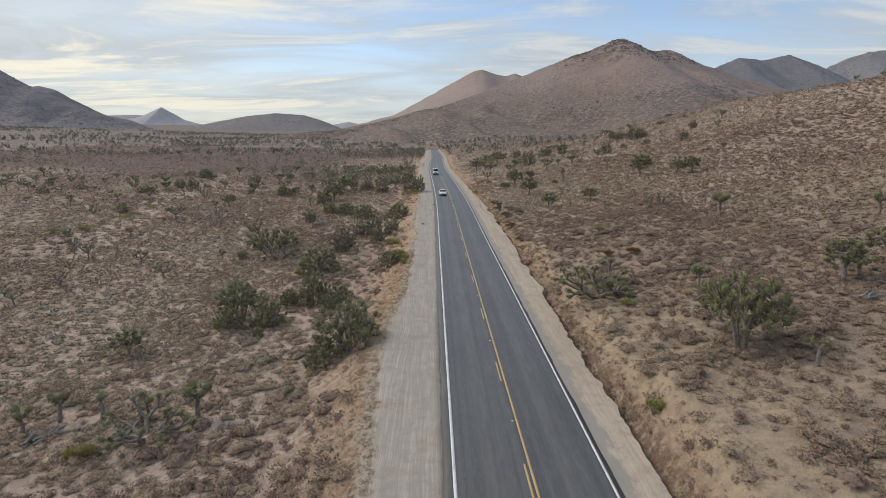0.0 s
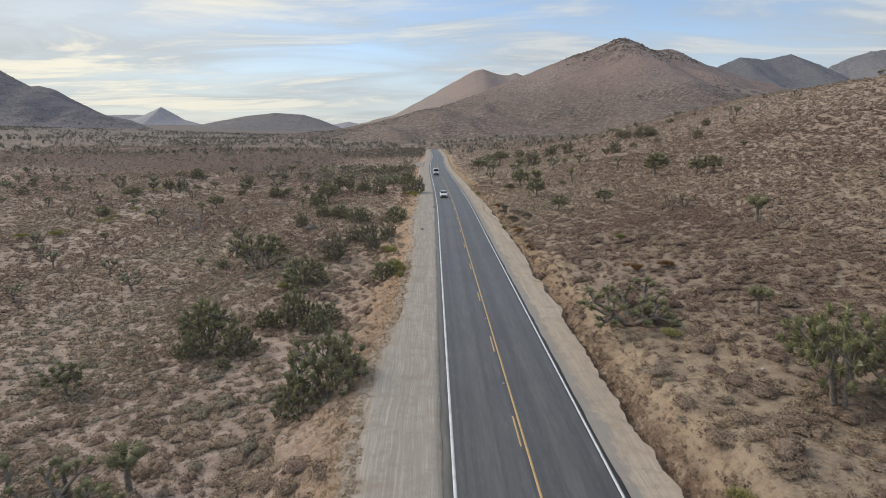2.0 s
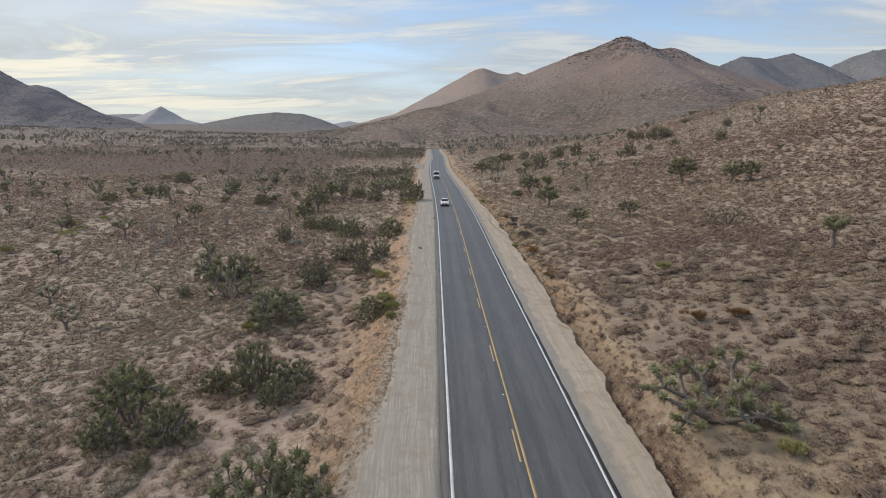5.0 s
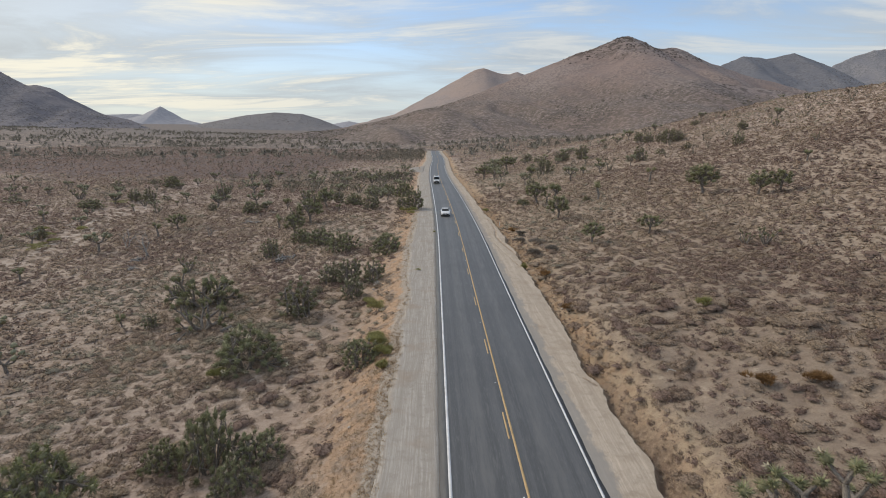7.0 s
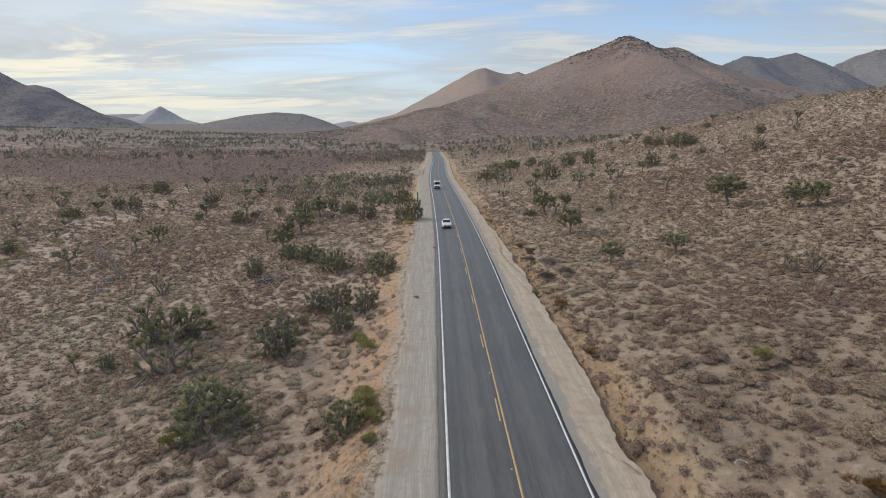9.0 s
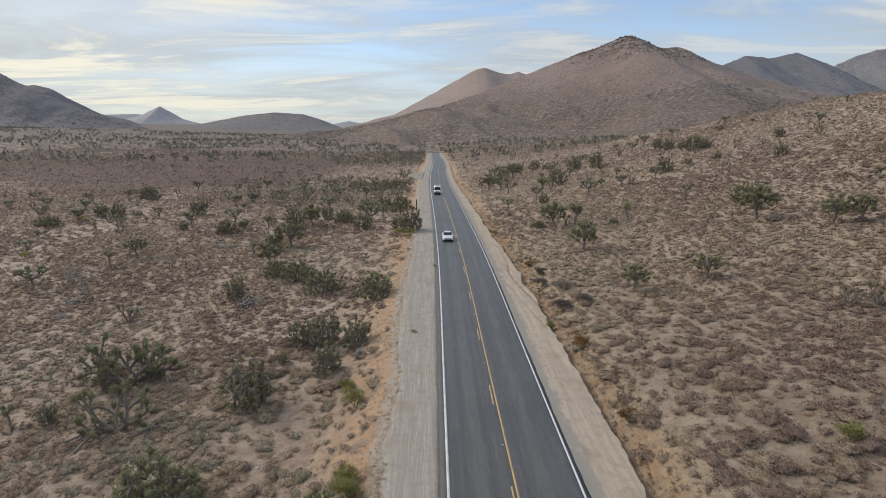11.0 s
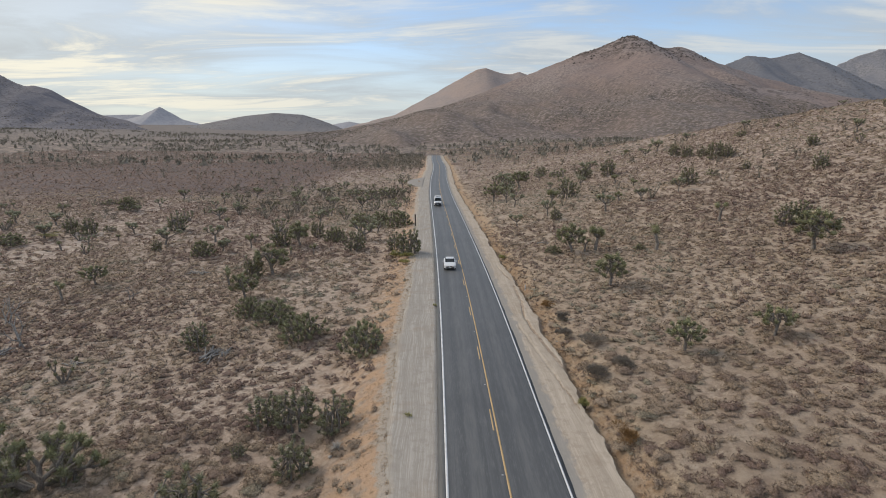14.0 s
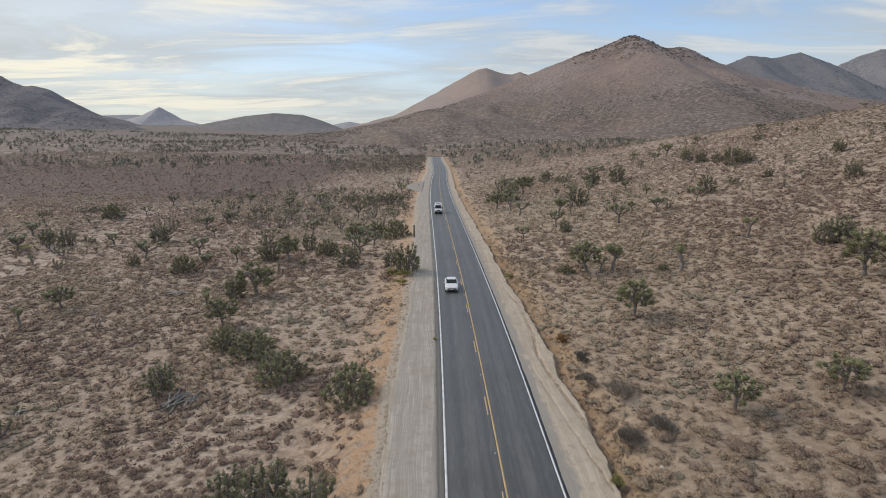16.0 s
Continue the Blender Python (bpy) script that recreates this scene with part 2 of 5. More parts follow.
def scrub_material(name, a, b, c3, lacy=False):
    """Colour by each plant's own tint, with fine variation from twig to twig. lacy: open between the twigs, most so towards the rim."""
    m, k, s = material(name, 0.95)
    tint = masked(k, "tint")
    c = k.mix(k.ramp(tint, 0.10, 0.80), a, b)
    c = k.mix(k.ramp(tint, 0.92, 0.99), c, c3)
    p = place(k)
    isle = k.add("ShaderNodeNewGeometry").outputs["Random Per Island"]
    twig, tuft = k.noise(p, 10.0, 5, 0.75), k.noise(p, 3.4, 4, 0.6)
    c = k.mix(k.ramp(twig, 0.40, 0.58, 0.85, 0.0), c, k.mix(1.0, c, rgb(0.45, 0.43, 0.415), "MULTIPLY"))
    c = k.mix(k.ramp(tuft, 0.50, 0.66, 0.0, 0.55), c, k.mix(1.0, c, rgb(1.38, 1.34, 1.24), "MULTIPLY"))
    bumped(k, s, k.math("ADD", twig, tuft), 0.8, 0.09)
    k.put(s, "Base Color", k.mix(k.math("MULTIPLY", isle, 0.30), c, k.mix(1.0, c, rgb(0.55, 0.55, 0.55), "MULTIPLY")))
    if lacy:
        gap = k.math("SUBTRACT", k.ramp(masked(k, "rise"), 0.02, 0.40, 0.62, 0.34), k.ramp(masked(k, "rise"), 0.85, 0.95))
        mesh = k.noise(p, 7.5, 5, 0.75)
        k.put(s, "Alpha", k.ramp(k.math("SUBTRACT", mesh, gap), -0.01, 0.025))
    return m


def leaf_material(name, a, b, rough=0.6):
    m, k, s = material(name, rough)
    isle = k.add("ShaderNodeNewGeometry").outputs["Random Per Island"]
    own = k.add("ShaderNodeObjectInfo").outputs["Random"]
    spines = k.ramp(k.noise(place(k), 16.0, 4, 0.7), 0.42, 0.60)
    c = k.mix(k.math("MULTIPLY", k.math("MULTIPLY_ADD", isle, 0.75, 0.25), k.math("MULTIPLY_ADD", spines, 0.45, 0.6)), a, b)
    k.put(s, "Base Color", k.mix(k.math("MULTIPLY", own, 0.4), c, k.mix(1.0, c, rgb(0.75, 0.68, 0.6), "MULTIPLY")))
    return m


def bark_material(name, a, b):
    m, k, s = material(name, 0.95)
    p = place(k)
    g = k.noise(k.stretched(p, (1, 1, 0.5)), 14, 5, 0.7)
    k.put(s, "Base Color", k.mix(k.ramp(g, 0.35, 0.65), a, b))
    bumped(k, s, g, 0.9, 0.04)
    return m


def plain_material(name, colour, rough=0.5, metal=0.0, coat=0.0):
    m, k, s = material(name, rough)
    p = place(k)
    c = k.mix(k.ramp(k.noise(p, 6, 4), 0.4, 0.75, 0.0, 0.18), colour, k.mix(1.0, colour, rgb(0.6, 0.55, 0.5), "MULTIPLY"))
    k.put(s, "Base Color", c), k.put(s, "Metallic", metal), k.put(s, "Coat Weight", coat)
    return m


SOIL, ASPHALT = soil_material(), asphalt_material()
GRAVEL_L = gravel_material("grey_gravel", rgb(0.415, 0.385, 0.345), rgb(0.51, 0.475, 0.43), 1.0)
GRAVEL_R = gravel_material("pale_dirt", rgb(0.47, 0.40, 0.325), rgb(0.59, 0.51, 0.42), 0.6, True)
WHITE_PAINT = paint_material("white_paint", rgb(0.74, 0.75, 0.76), rgb(0.30, 0.30, 0.30))
YELLOW_PAINT = paint_material("yellow_paint", rgb(0.57, 0.40, 0.205), rgb(0.24, 0.18, 0.11))
SCRUB = scrub_material("dry_scrub", rgb(0.300, 0.216, 0.178), rgb(0.45, 0.355, 0.262), rgb(0.375, 0.332, 0.250), True)
TWIGS = scrub_material("dry_twigs", rgb(0.300, 0.216, 0.178), rgb(0.45, 0.355, 0.262), rgb(0.375, 0.332, 0.250))
STRAW = scrub_material("straw_grass", rgb(0.46, 0.31, 0.175), rgb(0.58, 0.44, 0.275), rgb(0.38, 0.29, 0.19))
TUFT = scrub_material("dry_tuft", rgb(0.31, 0.228, 0.17), rgb(0.44, 0.345, 0.245), rgb(0.34, 0.305, 0.215))
RABBIT = scrub_material("rabbitbrush", rgb(0.46, 0.45, 0.19), rgb(0.62, 0.585, 0.28), rgb(0.50, 0.45, 0.27))
DEEP_LEAF = leaf_material("deep_green_leaf", rgb(0.130, 0.148, 0.068), rgb(0.45, 0.46, 0.205))
LEAF = leaf_material("joshua_leaf", rgb(0.165, 0.182, 0.095), rgb(0.50, 0.508, 0.285))
# older leaves, darkened further for the shade inside and below each head
OLD_SHADED_LEAF = leaf_material("older_shaded_leaf", rgb(0.098, 0.100, 0.058), rgb(0.35, 0.342, 0.192))
DULL_LEAF = leaf_material("dull_leaf", rgb(0.175, 0.178, 0.120), rgb(0.355, 0.350, 0.228))
DEAD_LEAF = leaf_material("dead_leaf", rgb(0.15, 0.13, 0.108), rgb(0.29, 0.255, 0.21), 0.9)
POD = leaf_material("seed_pod", rgb(0.52, 0.47, 0.34), rgb(0.66, 0.60, 0.46), 0.8)
BARK = bark_material("joshua_bark", rgb(0.135, 0.117, 0.100), rgb(0.31, 0.275, 0.238))
DEADWOOD = bark_material("grey_deadwood", rgb(0.19, 0.178, 0.165), rgb(0.42, 0.395, 0.365))
PALE_WOOD = bark_material("bleached_wood", rgb(0.42, 0.40, 0.37), rgb(0.66, 0.63, 0.58))
CAR_WHITE = plain_material("white_car_paint", rgb(0.78, 0.79, 0.80), 0.3, 0.0, 0.8)
CAR_GLASS = plain_material("dark_car_glass", rgb(0.015, 0.018, 0.02), 0.08)
TYRE = plain_material("tyre_rubber", rgb(0.02, 0.02, 0.02), 0.85)
RIM = plain_material("wheel_metal", rgb(0.45, 0.45, 0.46), 0.35, 0.9)
BLACK_TRIM = plain_material("black_trim", rgb(0.025, 0.025, 0.027), 0.5)
LAMP_GLASS = plain_material("headlamp_glass", rgb(0.7, 0.72, 0.74), 0.12)
POST_BROWN = plain_material("dark_post", rgb(0.06, 0.045, 0.035), 0.8)
POST_WHITE = plain_material("white_post", rgb(0.72, 0.72, 0.70), 0.6)
LATH = plain_material("wood_lath", rgb(0.50, 0.36, 0.22), 0.85)
STONE = plain_material("pale_stone", rgb(0.50, 0.46, 0.41), 0.9)


# ---------- mesh helpers ----------
def mesh_of(name, verts, faces, mat, shade=False):
    """verts: (N, 3); faces: (M, 3 or 4) array, or a list of lists."""
    me = bpy.data.meshes.new(name)
    verts = np.asarray(verts, np.float32)
    if isinstance(faces, np.ndarray):
        count, sides = faces.shape
        me.vertices.add(len(verts))
        me.vertices.foreach_set("co", verts.ravel())
        me.loops.add(count * sides)
        me.loops.foreach_set("vertex_index", faces.astype(np.int32).ravel())
        me.polygons.add(count)
        me.polygons.foreach_set("loop_start", np.arange(0, count * sides, sides, dtype=np.int32))
        me.update(calc_edges=True)
    else:
        me.from_pydata([tuple(v) for v in verts], [], faces)
        me.update()
    if shade:
        me.shade_smooth()
    me.materials.append(mat)
    return me


def attribute(me, name, values):
    me.attributes.new(name, "FLOAT", "POINT").data.foreach_set("value", np.asarray(values, np.float32).ravel())


def grid_faces(rows, cols):
    i = np.arange(rows - 1)[:, None] * cols + np.arange(cols - 1)[None]
    return np.stack([i, i + 1, i + cols + 1, i + cols], -1).reshape(-1, 4)


def under(ob, parent):
    ob.parent = parent
    return ob


def part(name, me, parent, label=""):
    return under(tagged(new(name, me), label), parent)


def from_bm(name, bm, mat, shade=False):
    me = bpy.data.meshes.new(name)
    bm.to_mesh(me)
    bm.free()
    if shade:
        me.shade_smooth()
    me.materials.append(mat)
    return me


def box_mesh(name, size, centre, mat, bevel=0.0):
    bm = bmesh.new()
    bmesh.ops.create_cube(bm, size=1.0, matrix=Matrix.Translation(centre) @ Matrix.Diagonal((*size, 1)))
    if bevel:
        bmesh.ops.bevel(bm, geom=bm.edges[:], offset=bevel, segments=2, affect="EDGES")
    return from_bm(name, bm, mat)


# ---------- terrain ----------
def hashed(ix, iy, seed):
    n = (ix.astype(np.int64) * 374761393 + iy.astype(np.int64) * 668265263 + seed * 974634777) & 0x7FFFFFFF
    n = ((n ^ (n >> 13)) * 1274126177) & 0x7FFFFFFF
    return ((n ^ (n >> 16)) & 0xFFFF) / 65535.0


def value_noise(x, y, seed=0):
    ix, iy = np.floor(x), np.floor(y)
    u, v = x - ix, y - iy
    u, v = u * u * (3 - 2 * u), v * v * (3 - 2 * v)
    a, b = hashed(ix, iy, seed), hashed(ix + 1, iy, seed)
    c, d = hashed(ix, iy + 1, seed), hashed(ix + 1, iy + 1, seed)
    return (a + (b - a) * u) * (1 - v) + (c + (d - c) * u) * v - 0.5


def fbm(x, y, size, octaves=4, seed=0):
    x, y = np.asarray(x, float) / size, np.asarray(y, float) / size
    total, gain = 0.0, 1.0
    for k in range(octaves):
        total = total + gain * value_noise(x * 2 ** k + 17.3 * k, y * 2 ** k - 9.1 * k, seed + k)
        gain *= 0.5
    return total


def smooth(a, b, x):
    u = np.clip((np.asarray(x, float) - a) / (b - a), 0, 1)
    return u * u * (3 - 2 * u)


def road_x(y):
    """Middle of the carriageway: straight, then a slight bend, then it swings away to the left."""
    y = np.asarray(y, float)
    far = np.clip(y - 610, 0, 90)
    return -2.4 * smooth(110, 300, y) + 1.0 * smooth(330, 420, y) - 1.6 * smooth(430, 560, y) - far * far / 260


def road_z(y):
    return 0.45 * smooth(85, 150, y) - 0.6 * smooth(190, 300, y) + 0.5 * smooth(330, 480, y)


def shoulder_l(y):
    y = np.asarray(y, float)
    return -7.3 + 0.8 * fbm(y, y * 0 + 3.3, 13, 3, 5) + 0.30 * fbm(y, y * 0 + 5.7, 1.8, 4, 15) - 1.0 * smooth(58, 40, y) + 0.7 * smooth(38, 27, y) - 0.35 * smooth(85, 110, y)


def shoulder_r(y):
    y = np.asarray(y, float)
    return 6.50 + 0.75 * fbm(y, y * 0 + 8.8, 6, 3, 9) + 0.42 * np.abs(fbm(y, y * 0 + 4.1, 1.6, 4, 19)) + 0.5 * smooth(70, 100, y) * smooth(150, 120, y) - 0.55 * smooth(56, 40, y) + 0.35 * smooth(62, 74, y) * smooth(92, 82, y)


def wash_x(y):
    """Middle of the dry wash on the low plain, from the road's middle."""
    return -70 - 18 * smooth(90, 240, y)


def height(x, y):
    """Ground level, the carriageway apart."""
    x, y = np.asarray(x, float), np.asarray(y, float)
    r = x - road_x(y)
    zr = road_z(y)
    left, right = shoulder_l(y), shoulder_r(y)
    # plain on the low side of the road
    d = np.clip(left - r, 0, None)
    plain = -0.15 - (2.6 - 1.6 * smooth(80, 170, y)) * smooth(0.0, 6.5, d) - (1.6 - 0.9 * smooth(90, 240, y)) * smooth(5, 34, d)
    plain = plain - 0.7 * np.exp(-((r - wash_x(y)) / 8) ** 2) * smooth(60, 120, y) + 0.0075 * np.clip(d - 60, 0, None)
    # cut bank and hillside
    e = np.clip(r - right, 0, None)
    cut = 1.35 - 0.85 * smooth(72, 98, y) + 0.35 * smooth(125, 150, y) + 0.35 * smooth(60, 35, y)
    cut = cut * (1 + 0.5 * fbm(x, y, 5, 3, 21))
    bank = -0.42 * smooth(0, 0.22, e) * smooth(1.3, 0.45, e) + cut * smooth(0.35, 2.7 + 0.8 * fbm(x, y, 4, 3, 31), e)
    k = 1 - 0.05 * smooth(72, 100, y)
    hill = k * 0.166 * np.clip(e - 1.5, 0, 110) + 0.0017 * np.clip(e - 18, 0, 85) ** 2 + 0.05 * np.clip(e - 103, 0, 400)
    hill = hill * (1 - 0.72 * smooth(140, 560, y)) * (1 - 0.55 * smooth(600, 1300, y))
    z = np.where(r < 0, plain * smooth(0, -1, r - left), 0.0) + np.where(r > 0, bank + hill, 0.0)
    # far ground climbs to the foot of the hills
    far = np.clip(np.hypot(x, y) - 660, 0, None)
    z = z + 0.013 * far + 0.016 * np.clip(-x - 500, 0, 1500) * smooth(300, 900, y)
    rough = smooth(0.6, 6, np.maximum(d, e - 1.0))
    z = z + rough * (0.30 * fbm(x, y, 7, 4, 41) + 1.3 * fbm(x, y, 46, 3, 51) * smooth(10, 60, np.maximum(d, e)))
    z = z + smooth(60, 400, np.abs(r)) * 5 * fbm(x, y, 260, 3, 61)
    z = z - 0.55 * np.abs(fbm(x * 0.35, y, 1.9, 3, 77)) * smooth(0.7, 1.6, e) * smooth(3.8, 2.2, e)
    z = z + 0.22 * smooth(0.2, 1.5, e) * smooth(9, 3, e) * fbm(x, y, 1.3, 3, 71)
    return z + zr - 0.06


def steps(*spans):
    """Grid lines: spans of (from, to, first step, last step)."""
    values = []
    for a, b, s0, s1 in spans:
        v = a
        while v < b - 1e-6:
            values.append(v)
            v += s0 + (s1 - s0) * (v - a) / (b - a)
    values.append(spans[-1][1])
    return np.array(values)


# ---------- ground ----------
xs = np.concatenate([-steps((15, 60, 0.6, 1.8), (60, 300, 2, 12), (300, 4800, 14, 190))[::-1], steps((-14.9, -9.8, 0.35, 0.3), (-9.8, -6.4, 0.2, 0.2), (-6.4, 5.6, 1.5, 1.5), (5.6, 11.5, 0.17, 0.24), (11.5, 60, 0.4, 1.8), (60, 300, 2, 12), (300, 4800, 14, 190))])
ys = np.concatenate([-steps((8, 60, 4, 10), (60, 4800, 15, 400))[::-1], steps((-7, 14, 3, 1), (14, 110, 0.55, 0.7), (110, 230, 0.85, 2.2), (230, 800, 2, 12), (800, 4800, 14, 190))])
gx, gy = np.meshgrid(xs, ys)
wx = gx + road_x(np.clip(gy, 0, 640)) * (np.abs(gx) < 60)
gz = height(wx, gy)
sunk = smooth(-7.0, -6.4, gx) * smooth(6.2, 5.6, gx) * smooth(700, 600, gy)
gz = gz - 0.25 * sunk
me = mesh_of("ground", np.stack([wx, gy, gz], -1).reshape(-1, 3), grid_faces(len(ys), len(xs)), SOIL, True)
r = wx - road_x(gy)
dl, dr = shoulder_l(gy) - r, r - shoulder_r(gy)
roadside = smooth(625, 590, gy)
attribute(me, "straw", ((0.45 + 0.6 * smooth(48, 75, gy)) * smooth(-0.3, 0.3, dl) * (0.85 * smooth(5.0, 2.2, dl) + 0.30 * smooth(12.0, 4.0, dl)) + smooth(0.4, 1.2, dr) * smooth(3.0, 1.4, dr) * 0.5) * roadside)
wide = 4.6 + 5.5 * smooth(60, 44, gy)
attribute(me, "earth", (smooth(-0.2, 0.6, dr) * smooth(wide, wide - 3, dr)) * roadside)
attribute(me, "scrub", 0.35 + 0.65 * smooth(110, 260, np.hypot(wx, gy - 60)))
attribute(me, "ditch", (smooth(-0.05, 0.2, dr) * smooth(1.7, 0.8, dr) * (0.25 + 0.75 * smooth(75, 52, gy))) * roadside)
attribute(me, "rust", (smooth(0.1, 0.6, dr) * smooth(2.6, 1.2, dr) * smooth(50, 80, gy)) * roadside)
attribute(me, "gravel", (smooth(2.4, -0.3, dl) * 0.75 * (r < 0)) * roadside)
beside = smooth(62, 18, np.abs(r)) * smooth(420, 260, gy)
attribute(me, "distance", 0.92 * smooth(95, 250, np.hypot(wx * np.where(wx > 0, 1.05 + 0.5 * smooth(35, 80, wx), 1.25), gy - 30)) * (1 - 0.65 * beside))
attribute(me, "low_side", smooth(-7, -14, r) * (0.45 + 0.55 * smooth(78, 52, gy)))
attribute(me, "yellow_sand", smooth(120, 82, gy + 20 * fbm(wx, gy, 30, 3, 87)))
attribute(me, "outland", smooth(330, 620, np.hypot(wx, gy)))
attribute(me, "heath", smooth(-45, -75, r) * smooth(270, 310, gy + 60 * fbm(wx, gy, 60, 3, 85)) * smooth(560, 480, gy + 80 * fbm(wx, gy, 90, 3, 86)))
attribute(me, "valley", smooth(900, 1900, np.hypot(wx, gy)))
attribute(me, "wash", np.exp(-((r - wash_x(gy) + 9 * fbm(wx, gy, 30, 3, 81)) / 4.8) ** 2) * smooth(100, 135, gy) * smooth(290, 200, gy))
ground = tagged(new("ground", me), "sandy tan desert ground with dry scrub litter", "ground", kind="structure")


def ribbon(name, y, cols, mat, lift, skirt=0.25):
    """A strip along the road; cols: functions or numbers that give its breadth at y, from left to right."""
    c, z = road_x(y), road_z(y)
    across = [np.broadcast_to(f(y) if callable(f) else f, y.shape) for f in cols]
    n_in = max(2, int(np.mean(across[-1] - across[0]) / 0.45))
    rows = []
    for u in np.linspace(0, 1, n_in + 1):
        rows.append(np.stack([c + across[0] + (across[-1] - across[0]) * u, y, z + lift], -1))
    rows = [rows[0] - [0, 0, skirt]] + rows + [rows[-1] - [0, 0, skirt]]
    pts = np.stack(rows, 1)
    return mesh_of(name, pts.reshape(-1, 3), grid_faces(len(y), len(rows)), mat)


along = steps((-60, 14, 4, 1), (14, 200, 0.4, 0.8), (200, 622, 1.5, 6))
edge_l = lambda y: -4.12 + 0.10 * fbm(y, y * 0 + 1.1, 2.5, 3, 3)
edge_r = lambda y: 3.86 + 0.08 * fbm(y, y * 0 + 2.1, 2.0, 3, 4)
road = tagged(new("road", ribbon("road", along, (edge_l, edge_r), ASPHALT, 0.0)), "dark grey worn asphalt two-lane road", "road", kind="structure")
points = np.empty(len(road.data.vertices) * 3, np.float32)
road.data.vertices.foreach_get("co", points)
attribute(road.data, "across", points[0::3] - road_x(points[1::3]))
tagged(new("shoulder_left", ribbon("shoulder_left", along, (shoulder_l, -4.02), GRAVEL_L, -0.03, 0.4)), "grey gravel road shoulder with tyre ruts", "shoulder", kind="structure")


def rill(x, y, path, depth, wide):
    """Depth of a washed-out crack that follows path, a list of (y, x)."""
    py, px = np.array([p[0] for p in path]), np.array([p[1] for p in path])
    centre = np.interp(y, py, px) + 0.14 * fbm(y, y * 0 + 6.6, 0.9, 3, 91)
    inside = smooth(py[0] - 0.3, py[0] + 0.8, y) * smooth(py[-1] + 0.3, py[-1] - 0.8, y)
    return depth * inside * np.exp(-((x - centre) / wide) ** 2)


def dirt_shoulder():
    y = steps((-60, 14, 4, 1), (14, 150, 0.22, 0.22), (150, 220, 0.4, 1.0), (220, 622, 1.5, 6))
    u = np.concatenate([np.linspace(0, 0.97, 32), [0.985, 1.0]])
    right = shoulder_r(y)
    x = 3.78 + (right - 3.78)[:, None] * u[None]
    yy = np.broadcast_to(y[:, None], x.shape)
    z = np.broadcast_to(road_z(y)[:, None], x.shape) - 0.015 - 0.01 * smooth(0.5, 1.0, u)[None] + 0.025 * fbm(x, yy, 1.1, 3, 93) * smooth(0.0, 0.1, u)[None]
    for path, depth, wide in ((((108, 7.6), (112, 7.1), (117, 6.5), (122, 6.0), (126, 5.85), (131, 6.4), (139, 6.5)), 0.22, 0.10),
                              (((103, 6.7), (108, 6.2), (113, 5.7), (118, 5.2), (123, 4.7)), 0.10, 0.07),
                              (((125.6, 5.9), (126.4, 5.2), (127.6, 4.4)), 0.14, 0.12),
                              (((36.5, 6.9), (37.6, 6.2), (39.0, 5.2), (40.0, 4.5)), 0.12, 0.12),
                              (((68.0, 6.9), (69.5, 6.2), (71.5, 5.2)), 0.10, 0.10),
                              (((141, 6.6), (146, 6.0), (151, 5.6)), 0.14, 0.10)):
        z = z - rill(x, yy, path, depth, wide)
    pts = np.stack([x + road_x(y)[:, None], yy, z], -1)
    foot = pts[:, -1:] - [-0.03, 0, 0.45]
    pts = np.concatenate([pts, foot], 1)
    me = mesh_of("shoulder_right", pts.reshape(-1, 3), grid_faces(*pts.shape[:2]), GRAVEL_R, True)
    attribute(me, "from_road", pts[..., 0] - road_x(y)[:, None] - 3.78)
    return me


tagged(new("shoulder_right", dirt_shoulder()), "pale compacted dirt shoulder with an eroded edge", "shoulder", kind="structure")


def stripe(name, y0, y1, x, wide, mat, label, step=1.2):
    y = np.linspace(y0, y1, max(2, int((y1 - y0) / step)))
    return part(name, ribbon(name, y, (x - wide / 2, x + wide / 2), mat, 0.006, 0.004), road, label)


stripe("edge_line", -50, 620, -3.60, 0.16, WHITE_PAINT, "white edge line")
stripe("edge_line", -50, 620, 3.60, 0.13, WHITE_PAINT, "white edge line")
stripe("centre_line", -50, 620, 0.08, 0.13, YELLOW_PAINT, "solid yellow centre line")
for i in range(-3, 30):
    far_end = 25.7 + 12.93 * i
    stripe("centre_dash", far_end - 3.2, far_end, -0.17, 0.11, YELLOW_PAINT, "yellow centre dash", 0.8)
    marker = box_mesh("road_marker", (0.10, 0.10, 0.02), (0, 0, 0), WHITE_PAINT, 0.006) if i == -3 else marker
    m = part("road_marker", marker, road, "small raised reflector")
    m.location = (float(road_x(far_end + 4.3)) - 0.17, far_end + 4.3, float(road_z(far_end + 4.3)) + 0.016)

# turnout of pale gravel beside the far trees
y = np.linspace(295, 345, 40)
tagged(new("turnout", ribbon("turnout", y, (lambda v: -8 - 6 * np.sin((v - 295) / 50 * np.pi), -6.8), GRAVEL_R, 0.02, 0.6)), "pale gravel turnout beside the road", "turnout", kind="structure")


